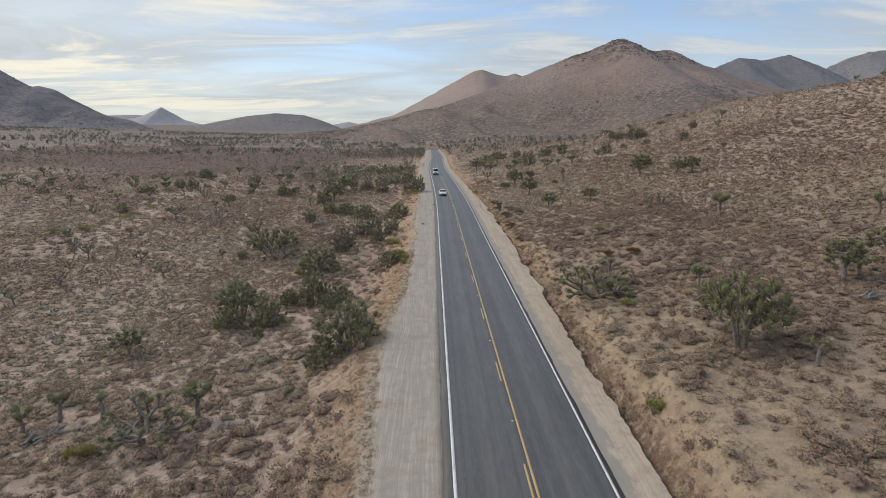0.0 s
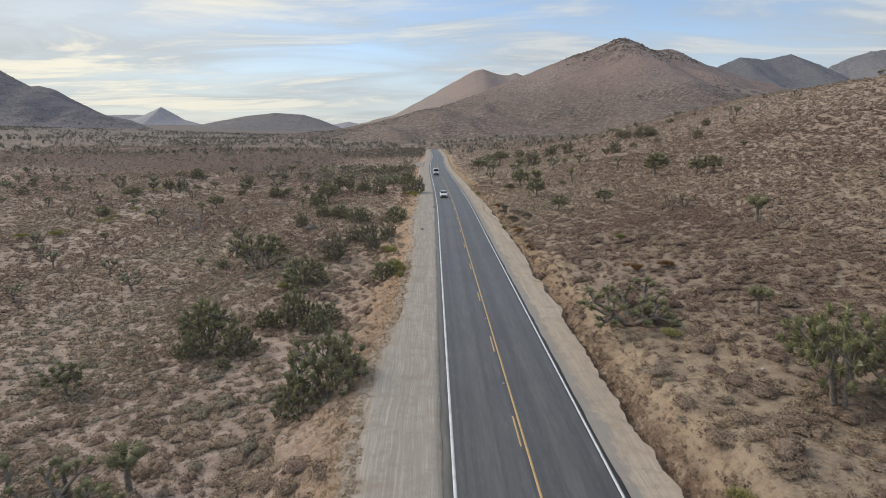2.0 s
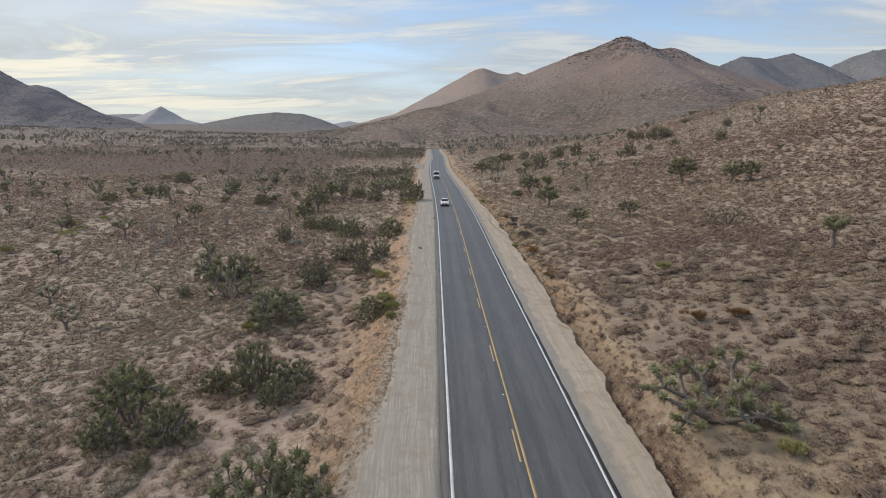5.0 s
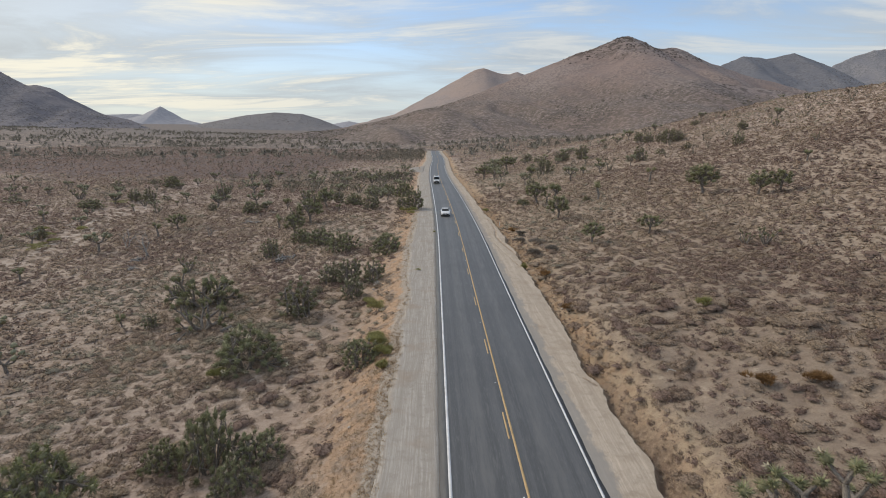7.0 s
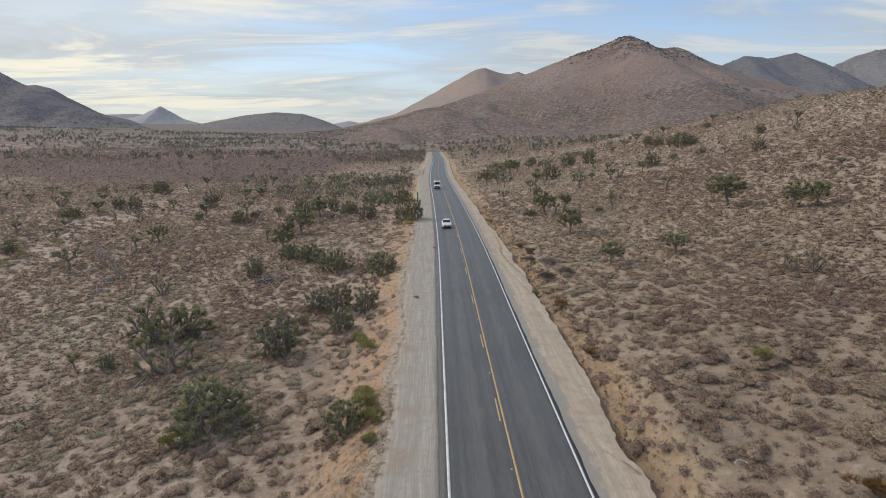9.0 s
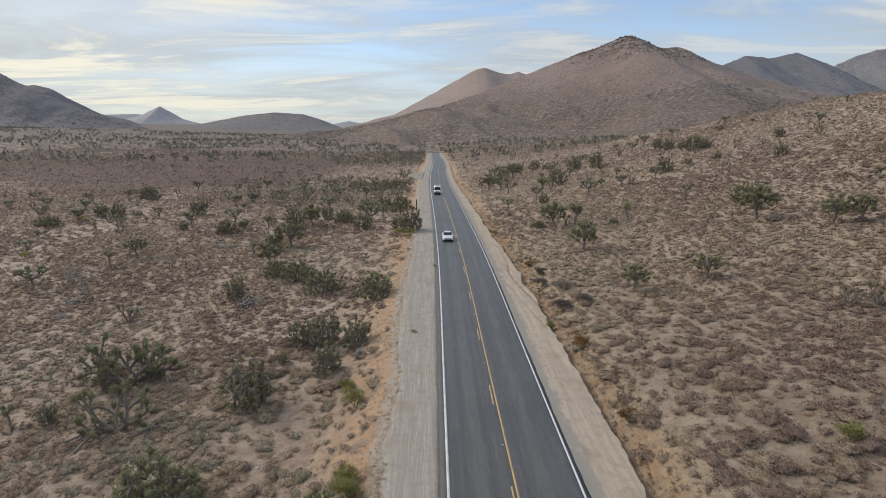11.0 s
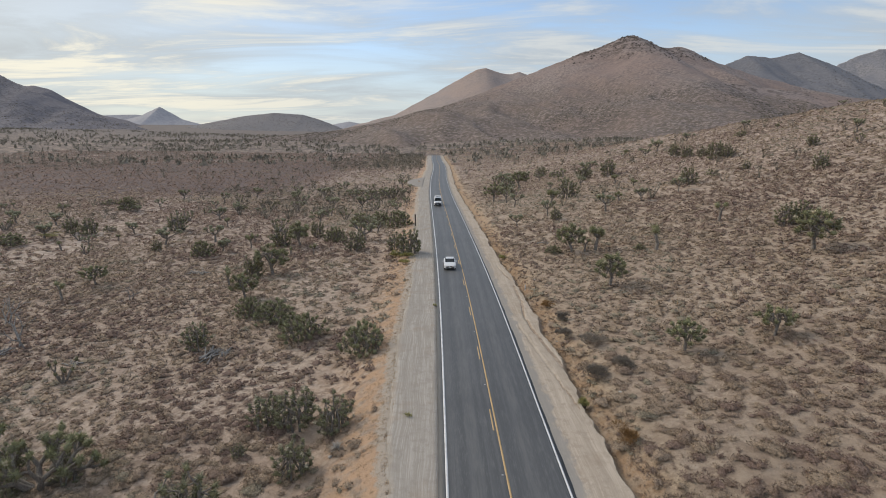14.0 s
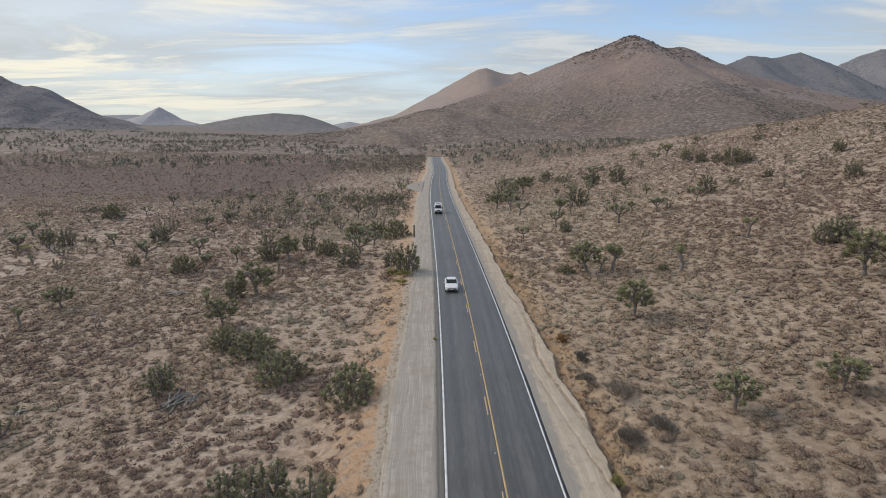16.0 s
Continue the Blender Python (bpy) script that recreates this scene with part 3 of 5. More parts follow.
# ---------- hills ----------
def hill(name, far, ridge, front, back, mat, label, sharp=1.5, seed=0, noise_size=220, rugged=0.10, cols=150, rows=70):
    """A range: crest given as (x, height) pairs at the distance far, with concave slopes cut by gullies."""
    rx, rz = np.array([p[0] for p in ridge], float), np.array([p[1] for p in ridge], float)
    span = rx[-1] - rx[0]
    rx = np.concatenate([[rx[0] - 0.35 * span], rx, [rx[-1] + 0.35 * span]])
    rz = np.concatenate([[-40.0], rz, [-40.0]])
    x = np.linspace(rx[0], rx[-1], cols)
    crest = np.interp(x, rx, rz)
    v = np.concatenate([-np.linspace(1, 0, int(rows * 0.72)) ** 1.3, (np.linspace(0, 1, rows - int(rows * 0.72) + 1)[1:]) ** 1.3])
    vv, xx = np.meshgrid(v, x, indexing="ij")
    sway = 0.10 * front * fbm(x, x * 0, noise_size * 2, 3, seed)
    yy = far + np.where(vv < 0, vv * front, vv * back) + sway[None]
    # the crest keeps its shape against the sky where it swings nearer or further
    x, crest = x * (1 + sway / far), (crest - 20) * (1 + sway / far) + 20
    xx = np.broadcast_to(x, xx.shape)
    a = np.abs(vv)
    prof = (1 - a) ** sharp
    spur = fbm(xx, yy * 0.35, noise_size, 5, seed + 3)
    gully = -np.abs(fbm(xx + 0.25 * yy, yy * 0.25, noise_size * 0.6, 4, seed + 7))
    body = 4 * a * (1 - a) ** 1.6
    z = np.broadcast_to(crest, xx.shape) * prof + crest.max() * rugged * body * (spur * 1.3 + gully * 1.2 + 0.15)
    z = z + crest.max() * 0.012 * fbm(xx, yy, noise_size * 0.12, 3, seed + 11) - 25 * a ** 3
    me = mesh_of(name, np.stack([xx, yy, z], -1).reshape(-1, 3), grid_faces(len(v), cols), mat, True)
    attribute(me, "crest", smooth(0.62, 0.95, z / crest.max()))
    attribute(me, "foot", smooth(0.62, 0.25, z / crest.max()))
    tagged(new(name, me), label, "hill", kind="structure")
    return xx, yy, z


HILL_NEAR = hill_material("scrub_hillside", rgb(0.292, 0.222, 0.197), rgb(0.330, 0.270, 0.248), rgb(0.112, 0.096, 0.090), 1.0, 0.9)
# pale pink carries the warm sunlight of the left flank over the whole hill
HILL_SUNLIT_PINK = hill_material("sunlit_pink_hillside", rgb(0.395, 0.310, 0.270), rgb(0.36, 0.305, 0.285), rgb(0.25, 0.215, 0.20), 1.2)
# air haze is put into these base colours: greyer and bluer with distance
HILL_GREY_HAZE = hill_material("hazed_grey_hillside", rgb(0.27, 0.265, 0.285), rgb(0.32, 0.305, 0.31), rgb(0.165, 0.168, 0.178), 2.0)
HILL_BLUE_HAZE = hill_material("hazed_blue_grey_hillside", rgb(0.187, 0.190, 0.212), rgb(0.228, 0.225, 0.242), rgb(0.125, 0.128, 0.138), 2.0)
# dark bluish colour stands in for backlit shade and haze on the left slopes
HILL_SHADE = hill_material("painted_shade_hillside", rgb(0.190, 0.183, 0.205), rgb(0.225, 0.212, 0.226), rgb(0.138, 0.132, 0.142), 1.6)
HILL_LOW_HAZE = hill_material("hazed_low_hillside", rgb(0.222, 0.214, 0.222), rgb(0.262, 0.247, 0.246), rgb(0.158, 0.153, 0.158), 2.0)
HILL_FAR_HAZE = hill_material("hazed_far_hillside", rgb(0.38, 0.38, 0.41), rgb(0.42, 0.41, 0.43), rgb(0.30, 0.30, 0.33), 3.0)

MAIN_RANGE = hill("mountain", 1600, [(-198, 40), (-107, 58), (14, 87), (119, 124), (239, 169), (357, 216), (416, 235), (467, 259), (498, 263), (530, 251), (575, 231), (618, 236), (648, 227), (712, 198), (808, 169), (953, 132), (1111, 95)], 1050, 500, HILL_NEAR, "brown scrub-covered mountain with a rocky summit", 1.75, 2, 200, 0.15, 260, 130)
SPUR_RANGE = hill("hill", 1200, [(361, 88), (415, 100), (459, 112), (504, 120), (569, 112), (648, 102), (715, 95), (783, 88), (852, 74)], 420, 300, HILL_NEAR, "low scrub-covered spur before the main mountain", 1.4, 29, 150, 0.12, 160, 70)
hill("mountain", 2300, [(-305, 52), (-152, 90), (0, 170), (76, 212), (151, 251), (185, 258), (237, 241), (280, 235), (310, 245), (367, 223), (499, 160)], 700, 500, HILL_SUNLIT_PINK, "pinkish mountain behind the main peak, tinted as sunlit", 1.3, 5, 240, 0.06)
LOW_RANGE = hill("hill", 3000, [(-1215, 54), (-1101, 76), (-930, 107), (-789, 121), (-649, 112), (-565, 88), (-467, 49)], 500, 500, HILL_LOW_HAZE, "low rounded brown-grey hill across the valley", 1.2, 8, 260, 0.10)
hill("hill", 4200, [(-2187, 104), (-2027, 143), (-1945, 181), (-1892, 204), (-1828, 169), (-1735, 116), (-1620, 77)], 600, 400, HILL_FAR_HAZE, "grey cone-shaped hill far off", 1.2, 11, 260, 0.08)
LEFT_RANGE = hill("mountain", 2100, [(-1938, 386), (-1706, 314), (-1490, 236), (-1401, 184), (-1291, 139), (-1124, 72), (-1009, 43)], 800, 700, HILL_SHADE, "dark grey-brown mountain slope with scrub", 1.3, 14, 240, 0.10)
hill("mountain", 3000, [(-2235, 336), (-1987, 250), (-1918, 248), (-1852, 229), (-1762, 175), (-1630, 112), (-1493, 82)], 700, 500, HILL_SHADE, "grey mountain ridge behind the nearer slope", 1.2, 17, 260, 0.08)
TWIN_RANGE = hill("mountain", 3300, [(1337, 313), (1550, 376), (1669, 429), (1796, 415), (1948, 445), (2045, 415), (2176, 368), (2345, 284)], 1200, 500, HILL_BLUE_HAZE, "blue-grey twin-topped mountain far off", 1.3, 20, 300, 0.12)
hill("mountain", 3900, [(2395, 368), (2571, 446), (2675, 495), (2817, 541), (3035, 562), (3424, 457)], 1000, 500, HILL_GREY_HAZE, "grey-brown mountain far off with a broad top", 1.2, 23, 300, 0.10)
hill("hill", 4650, [(-3124, 119), (-2508, 162), (-2288, 166), (-1941, 132), (-1768, 88), (-1300, 70), (-796, 88), (-662, 114), (-529, 88)], 300, 100, HILL_FAR_HAZE, "pale blue-grey ridge on the horizon", 1.0, 26, 300, 0.03)


# ---------- joshua trees ----------
def tube(p, q, r0, r1, sides=6):
    d = (q - p).normalized()
    a = d.orthogonal().normalized()
    b = d.cross(a)
    ring = lambda c, rad: [c + rad * (math.cos(2 * math.pi * k / sides) * a + math.sin(2 * math.pi * k / sides) * b) for k in range(sides)]
    verts = ring(p - d * r0 * 0.3, r0) + ring(q, r1) + [q + d * r1 * 0.6]
    faces = [[k, (k + 1) % sides, sides + (k + 1) % sides, sides + k] for k in range(sides)]
    faces += [[sides + k, sides + (k + 1) % sides, 2 * sides] for k in range(sides)]
    return verts, faces


class Plant:
    """Gathers limbs and leaf rosettes of one joshua tree."""

    def __init__(self, seed):
        self.rng = random.Random(seed)
        self.wood, self.tips, self.stems = [], [], []

    def way(self, d, spread):
        g = self.rng
        v = Vector((g.gauss(0, 1), g.gauss(0, 1), g.gauss(0, 1)))
        return (d + v * spread * 0.6).normalized()

    def stem(self, *how):
        self.stems.append(len(self.wood))
        self.grow(*how)

    def grow(self, p, d, length, rad, level, spread, lift, forks=(2, 3)):
        g = self.rng
        bends = 2 if length > 0.5 else 1
        for _ in range(bends):
            q = p + d * length / bends
            self.wood.append((p.copy(), q.copy(), rad, rad * 0.86))
            p, rad = q, rad * 0.86
            d = (self.way(d, spread * 0.25) + Vector((0, 0, lift))).normalized()
        if level <= 0:
            self.tips.append((p, d))
            return
        n_fork = g.choice(forks)
        turn = g.uniform(0, 6.28)
        a = d.orthogonal().normalized()
        b = d.cross(a)
        for k in range(n_fork):
            t = turn + 6.283 * k / n_fork + g.uniform(-0.5, 0.5)
            s = spread * g.uniform(0.7, 1.3)
            e = (d + s * (math.cos(t) * a + math.sin(t) * b) + Vector((0, 0, lift))).normalized()
            if e.z < -0.15:
                e.z = -0.15
                e.normalize()
            self.grow(p, e, length * g.uniform(0.62, 0.95), rad * 0.84, level - 1 if g.random() < 0.92 else level - 2, spread, lift, forks)


def dome(pl, foot, fork, centre, rx, rz, heads, lowest, limbs, rad):
    """A rounded crown: heads spread evenly over an uneven dome, carried by a few limbs. foot: radius of the ring of stems on the
    ground, 0 for one trunk that forks at the height fork."""
    g = pl.rng
    shape = [(g.uniform(0, 6.28), g.uniform(0.07, 0.18), k) for k in (2, 3, 5)]
    spots = []
    for _ in range(heads):
        best, gap = None, -1
        for _ in range(7):
            a, e = g.uniform(0, 6.283), math.asin(g.uniform(math.sin(radians(lowest)), 1))
            swell = 1 + sum(m * math.sin(k * a + t) for t, m, k in shape)
            s = g.uniform(0.80, 1.04) if g.random() < 0.78 else g.uniform(0.45, 0.78)
            p = Vector((math.cos(a) * math.cos(e) * rx * s * swell, math.sin(a) * math.cos(e) * rx * s * swell, centre + math.sin(e) * rz * s * g.uniform(0.85, 1.1)))
            near = min(((p - q).length for q in spots), default=9)
            if near > gap:
                best, gap = p, near
        spots.append(best)
    anchors = []
    for k in range(limbs):
        a = 6.283 * k / limbs + g.uniform(-0.3, 0.3)
        out = g.uniform(0.35, 0.60) if k else 0.1
        anchors.append(Vector((math.cos(a) * rx * out, math.sin(a) * rx * out, centre + rz * g.uniform(0.15, 0.45))))
    if not foot:
        pl.stems.append(0)
        mid, top = Vector((g.uniform(-0.08, 0.08), g.uniform(-0.08, 0.08), fork * 0.5)), Vector((g.uniform(-0.12, 0.12), g.uniform(-0.12, 0.12), fork))
        pl.wood += [(Vector((0, 0, -0.15)), mid, rad, rad * 0.88), (mid, top, rad * 0.88, rad * 0.82)]
    for k, anchor in enumerate(anchors):
        mine = [p for p in spots if min(range(limbs), key=lambda j: (p - anchors[j]).length) == k]
        if foot:
            pl.stems.append(len(pl.wood))
            a = math.atan2(anchor.y, anchor.x)
            start = Vector((math.cos(a) * foot, math.sin(a) * foot, -0.15))
        else:
            start = top
        bend = (start + anchor) / 2 + Vector((g.uniform(-0.15, 0.15), g.uniform(-0.15, 0.15), -0.08))
        r = rad * 0.7
        pl.wood += [(start, bend, r, r * 0.86), (bend, anchor, r * 0.86, r * 0.72)]
        if not mine:
            continue
        forks = [anchor.lerp(p, g.uniform(0.45, 0.6)) + Vector((0, 0, -0.10)) for p in g.sample(mine, min(5, len(mine)))]
        for q in forks:
            knee = anchor.lerp(q, 0.5) + Vector((g.uniform(-0.12, 0.12), g.uniform(-0.12, 0.12), g.uniform(-0.1, 0.05)))
            pl.wood += [(anchor, knee, r * 0.62, r * 0.54), (knee, q, r * 0.54, r * 0.46)]
        for p in mine:
            d = ((p - Vector((0, 0, centre - 0.2 * rz))).normalized() * 0.75 + Vector((0, 0, 0.75))).normalized()
            q = min(forks, key=lambda f: (p - f).length)
            knee = q.lerp(p, 0.5) + Vector((g.uniform(-0.08, 0.08), g.uniform(-0.08, 0.08), -0.08))
            pl.wood += [(q, knee, r * 0.44, r * 0.38), (knee, p, r * 0.38, r * 0.32)]
            pl.tips.append((p, d))


def rosettes(tips, rng, count, length, width, back, run=0.26):
    """Stiff blades round the last stretch of each branch, so that it ends in a dense brush; back: lean towards the tip."""
    nb = len(tips) * count
    g = np.random.RandomState(rng)
    p = np.repeat(np.array([t[0][:] for t in tips]), count, 0)
    d = np.repeat(np.array([t[1][:] for t in tips]), count, 0)
    v = g.normal(size=(nb, 3))
    v /= np.linalg.norm(v, axis=1, keepdims=True)
    v = v + d * back
    v /= np.linalg.norm(v, axis=1, keepdims=True)
    ln = length * g.uniform(0.75, 1.2, (nb, 1)) * np.repeat(g.uniform(0.8, 1.2, (len(tips), 1)), count, 0)
    side = np.cross(v, g.normal(size=(nb, 3)))
    side /= np.linalg.norm(side, axis=1, keepdims=True)
    root = p + d * g.uniform(-run, 0.08, (nb, 1)) + v * 0.05
    w = width * g.uniform(0.8, 1.2, (nb, 1))
    verts = np.stack([root - side * w * 0.5, root + side * w * 0.5, root + v * ln], 1).reshape(-1, 3)
    return verts, np.arange(nb * 3).reshape(-1, 3)


def unit_ball(level):
    bm = bmesh.new()
    bmesh.ops.create_icosphere(bm, subdivisions=level, radius=1.0)
    verts, faces = np.array([v.co[:] for v in bm.verts]), np.array([[v.index for v in f.verts] for f in bm.faces])
    bm.free()
    return verts, faces


BALL = unit_ball(1)


def knobs(tips, rng, size, full=1.0):
    """The close-set heart of each leaf head: a rough ball of overlapping spines, a little longer than broad."""
    g = np.random.RandomState(rng + 50)
    bv, bf = BALL
    c = np.array([(p - d * 0.03)[:] for p, d in tips])[:, None]
    d = np.array([t[1][:] for t in tips])[:, None]
    r = size * full * g.uniform(0.54, 0.76, (len(tips), 1, 1))
    lump = g.uniform(0.65, 1.3, (len(tips), len(bv), 1))
    off = bv[None] * lump
    off = off + d * (off * d).sum(-1, keepdims=True) * 0.25
    faces = (bf[None] + (np.arange(len(tips)) * len(bv))[:, None, None]).reshape(-1, 3)
    return (c + off * r).reshape(-1, 3), faces


def joshua(kind, seed, leaf=None, blades=44):
    """One plant of a kind: spreading, thicket, young, umbrella, shaggy, dead or bare. Returns the thing and its height."""
    pl = Plant(seed)
    g = pl.rng
    up = Vector((0, 0, 1))
    zero = Vector((0, 0, -0.15))
    if kind == "spreading":
        dome(pl, 0.28, 0, 2.45, 2.35, 1.75, 76, -34, 4, 0.19)
    elif kind == "thicket":
        dome(pl, 0.5, 0, 0.75, 2.1, 2.1, 84, -14, 8, 0.13)
    elif kind == "clump":
        dome(pl, 0.4, 0, 0.8, 1.7, 1.7, 40, -14, 5, 0.12)
    elif kind == "young":
        pl.stems.append(0)
        mid, top = Vector((g.uniform(-0.1, 0.1), g.uniform(-0.1, 0.1), 0.55)), Vector((g.uniform(-0.15, 0.15), g.uniform(-0.15, 0.15), 1.05))
        pl.wood += [(zero, mid, 0.13, 0.115), (mid, top, 0.115, 0.10)]
        arms = 1 + seed % 5
        for k in range(arms):
            a = 6.283 * k / arms + g.uniform(-0.4, 0.4)
            out = 0.0 if arms == 1 else g.uniform(0.3, 0.5)
            end = top + Vector((math.cos(a) * out, math.sin(a) * out, g.uniform(0.25, 0.6)))
            pl.wood.append((top, end, 0.09, 0.075))
            pl.tips.append((end, Vector((math.cos(a) * out, math.sin(a) * out, 0.9)).normalized()))
    elif kind == "umbrella":
        dome(pl, 0, 0.9, 1.9, 1.25, 1.15, 30, -34, 4, 0.15)
    elif kind == "shaggy":
        dome(pl, 0.75, 0, 1.35, 1.35, 1.9, 46, -40, 8, 0.12)
    elif kind == "gnarled":
        for k in range(6):
            t = k * 1.05 + g.uniform(-0.3, 0.3)
            base = Vector((math.cos(t) * 0.25, math.sin(t) * 0.25, -0.15))
            pl.stem(base, Vector((math.cos(t), math.sin(t), 0.75)).normalized(), g.uniform(1.0, 1.5), 0.20, 2, 0.85, 0.08, (2, 2, 3))
    elif kind == "dead":
        for k in range(2):
            pl.stem(zero + Vector((0.4 * k, 0, 0)), pl.way(up, 0.8), 1.1, 0.10, 3, 0.6, 0.06, (2, 2))
    else:
        for k in range(6):
            t = k * 1.05
            pl.stem(zero, Vector((math.cos(t) * 0.7, math.sin(t) * 0.7, 1)).normalized(), g.uniform(0.9, 1.3), 0.08, 0 if k % 2 else 1, 0.5, 0.2, (1, 2))
    names = {"spreading": "joshua_tree", "thicket": "joshua_tree", "clump": "joshua_tree", "young": "joshua_tree", "umbrella": "joshua_tree", "shaggy": "joshua_tree", "gnarled": "joshua_tree", "dead": "dead_tree", "bare": "joshua_tree"}
    thing = new(names[kind])
    for first, last in zip(pl.stems, pl.stems[1:] + [len(pl.wood)]):
        verts, faces = [], []
        for p, q, r0, r1 in pl.wood[first:last]:
            v, f = tube(p, q, r0, r1)
            faces += [[i + len(verts) for i in face] for face in f]
            verts += v
        part("trunk", mesh_of("trunk", np.array([v[:] for v in verts]), faces, DEADWOOD if kind == "dead" else BARK, True), thing)
    top = max(q.z for _, q, _, _ in pl.wood)
    if kind != "dead":
        size = {"bare": 0.20, "young": 0.40, "spreading": 0.42, "umbrella": 0.31, "shaggy": 0.25, "gnarled": 0.35}.get(kind, 0.31)
        heads = list(pl.tips)
        if kind == "shaggy":
            heads += [(p - d * g.uniform(0.35, 0.5), d) for p, d in pl.tips if g.random() < 0.5]
        v, f = rosettes(heads, seed, {"young": 90, "shaggy": 36, "spreading": 80, "gnarled": 96, "umbrella": 80, "thicket": 66}.get(kind, blades), size * 0.9, 0.05, 0.45, 0.12)
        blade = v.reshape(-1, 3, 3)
        # up-tilted blades: fresh green plus painted top light; the rest painted darker
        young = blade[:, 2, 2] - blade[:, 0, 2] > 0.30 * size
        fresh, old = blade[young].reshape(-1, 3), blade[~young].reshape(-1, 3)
        me = mesh_of("green_leaves", fresh, np.arange(len(fresh)).reshape(-1, 3), leaf or LEAF)
        tagged(part("green_leaves", me, thing, "stiff yellow-green leaves"), kind="stuff")
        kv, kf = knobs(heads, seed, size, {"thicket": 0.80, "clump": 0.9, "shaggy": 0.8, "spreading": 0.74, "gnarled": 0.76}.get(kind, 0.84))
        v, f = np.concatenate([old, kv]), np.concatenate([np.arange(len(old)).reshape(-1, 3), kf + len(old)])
        tagged(part("crown", mesh_of("crown", v, f, OLD_SHADED_LEAF), thing), kind="stuff")
        below = [(p - d * g.uniform(0.25, 0.5), -d) for p, d in pl.tips for _ in range(2)]
        v, f = rosettes(below, seed + 1, 9, 0.20, 0.045, 1.0)
        tagged(part("dead_leaf_skirt", mesh_of("dead_leaf_skirt", v, f, DEAD_LEAF), thing, "shaggy grey-brown dead leaves"), kind="stuff")
        pods = [(p + d * 0.25, d) for p, d in pl.tips if g.random() < 0.16]
        if pods:
            v, f = rosettes(pods, seed + 2, 16, 0.17, 0.10, 0.5, 0.05)
            tagged(part("seed_head", mesh_of("seed_head", v, f, POD), thing, "pale cream seed heads"), kind="stuff")
        top += 0.3
    return thing, top


KINDS = {
    "spreading": ("spreading joshua tree with heavy forked limbs on the scrub slope", 2),
    "thicket": ("dense many-stemmed joshua tree thicket with dark green rosettes", 5),
    "young": ("young joshua tree with few green leaf rosettes", 6),
    "umbrella": ("joshua tree with a single trunk and rounded green crown", 6),
    "shaggy": ("upright shaggy joshua tree with dull olive leaves", 6),
    "gnarled": ("low sprawling joshua tree with thick gnarled dark limbs", 2),
    "dead": ("dead leafless grey tree among the scrub", 3),
    "bare": ("half-bare joshua tree with thin upright stems", 2),
}
PROTO = {}
for n_kind, (kind, (label, many)) in enumerate(KINDS.items()):
    for k in range(many):
        thing, top = joshua(kind, 100 * n_kind + 7 * k + 1, DULL_LEAF if kind in ("shaggy", "bare") else DEEP_LEAF if kind == "spreading" else LEAF)
        tagged(thing, label, "dead tree" if kind == "dead" else "joshua tree", "trees on the plain")
        PROTO.setdefault(kind, []).append([thing, top, 0])
picker = random.Random(5)


WIDE = {"thicket": 4.6 / 3.0}    # breadth of a thicket as built, over its height


def plant(kind, x, y, tall, flat=1.0):
    """Stand a tree of that kind and height at (x, y) on the ground."""
    pool = PROTO[kind]
    entry = min(pool, key=lambda e: e[2] + 0.5 * picker.random())
    thing, top, used = entry
    s = tall / top
    flat = flat / WIDE.get(kind, 1.0)
    m = pose(x, y, float(height(x, y)) - 0.03, 0, 0, picker.uniform(0, 360)) @ Matrix.Diagonal((s * flat, s * flat, s, 1))
    if used == 0:
        thing.matrix_basis = m
    else:
        made = thing.copy()
        scene.collection.objects.link(made)
        made.matrix_basis = m
        for child in thing.children:
            piece = child.copy()
            scene.collection.objects.link(piece)
            piece.parent = made
    entry[2] += 1


plant("spreading", 14.7, 34.3, 5.2, 0.78)
plant("spreading", -24.6, 58.8, 4.3, 0.95)
plant("gnarled", -22.9, 34.4, 2.4, 1.15)
plant("gnarled", 10.0, 49.7, 3.2, 1.3)
plant("gnarled", -32.4, 99.9, 5.0, 0.85)
plant("gnarled", -28.9, 91.0, 3.8, 0.8)
for x, y, h, w in [(-11.2, 44.9, 4.3, 5.4), (-25.0, 56.0, 2.3, 3.2), (-21.2, 56.2, 2.8, 3.4), (-17.9, 63.2, 3.9, 3.6), (-15.2, 63.8, 2.1, 3.2), (-20.8, 63.6, 1.9, 2.6), (-20.7, 79.5, 3.9, 7.0), (-10.3, 75.7, 2.3, 3.6), (-11.6, 118.5, 3.3, 5.2), (-19.3, 124.6, 3.3, 4.8), (-24.0, 131.5, 2.9, 5.2), (-47.8, 169.7, 3.0, 4.4)]:
    plant("thicket", x, y, h, w / h)
for x, y, h, w in [(-94.0, 184.5, 2.8, 6.5), (-47.6, 179.5, 1.4, 2.0), (-24.9, 181.0, 3.3, 4.2), (-22.1, 200.4, 3.2, 5.0), (-17.6, 200.0, 3.6, 5.0), (-12.5, 195.8, 4.0, 5.6), (-94.4, 233.9, 4.0, 6.5), (25.8, 145.8, 1.2, 1.5), (13.9, 150.0, 1.4, 2.6), (-28.0, 134.0, 2.6, 3.4), (-15.5, 60.5, 2.2, 2.8), (-21.4, 53.2, 1.0, 1.5), (-13.3, 43.9, 2.4, 3.4)]:
    plant("thicket", x, y, h, w / h)
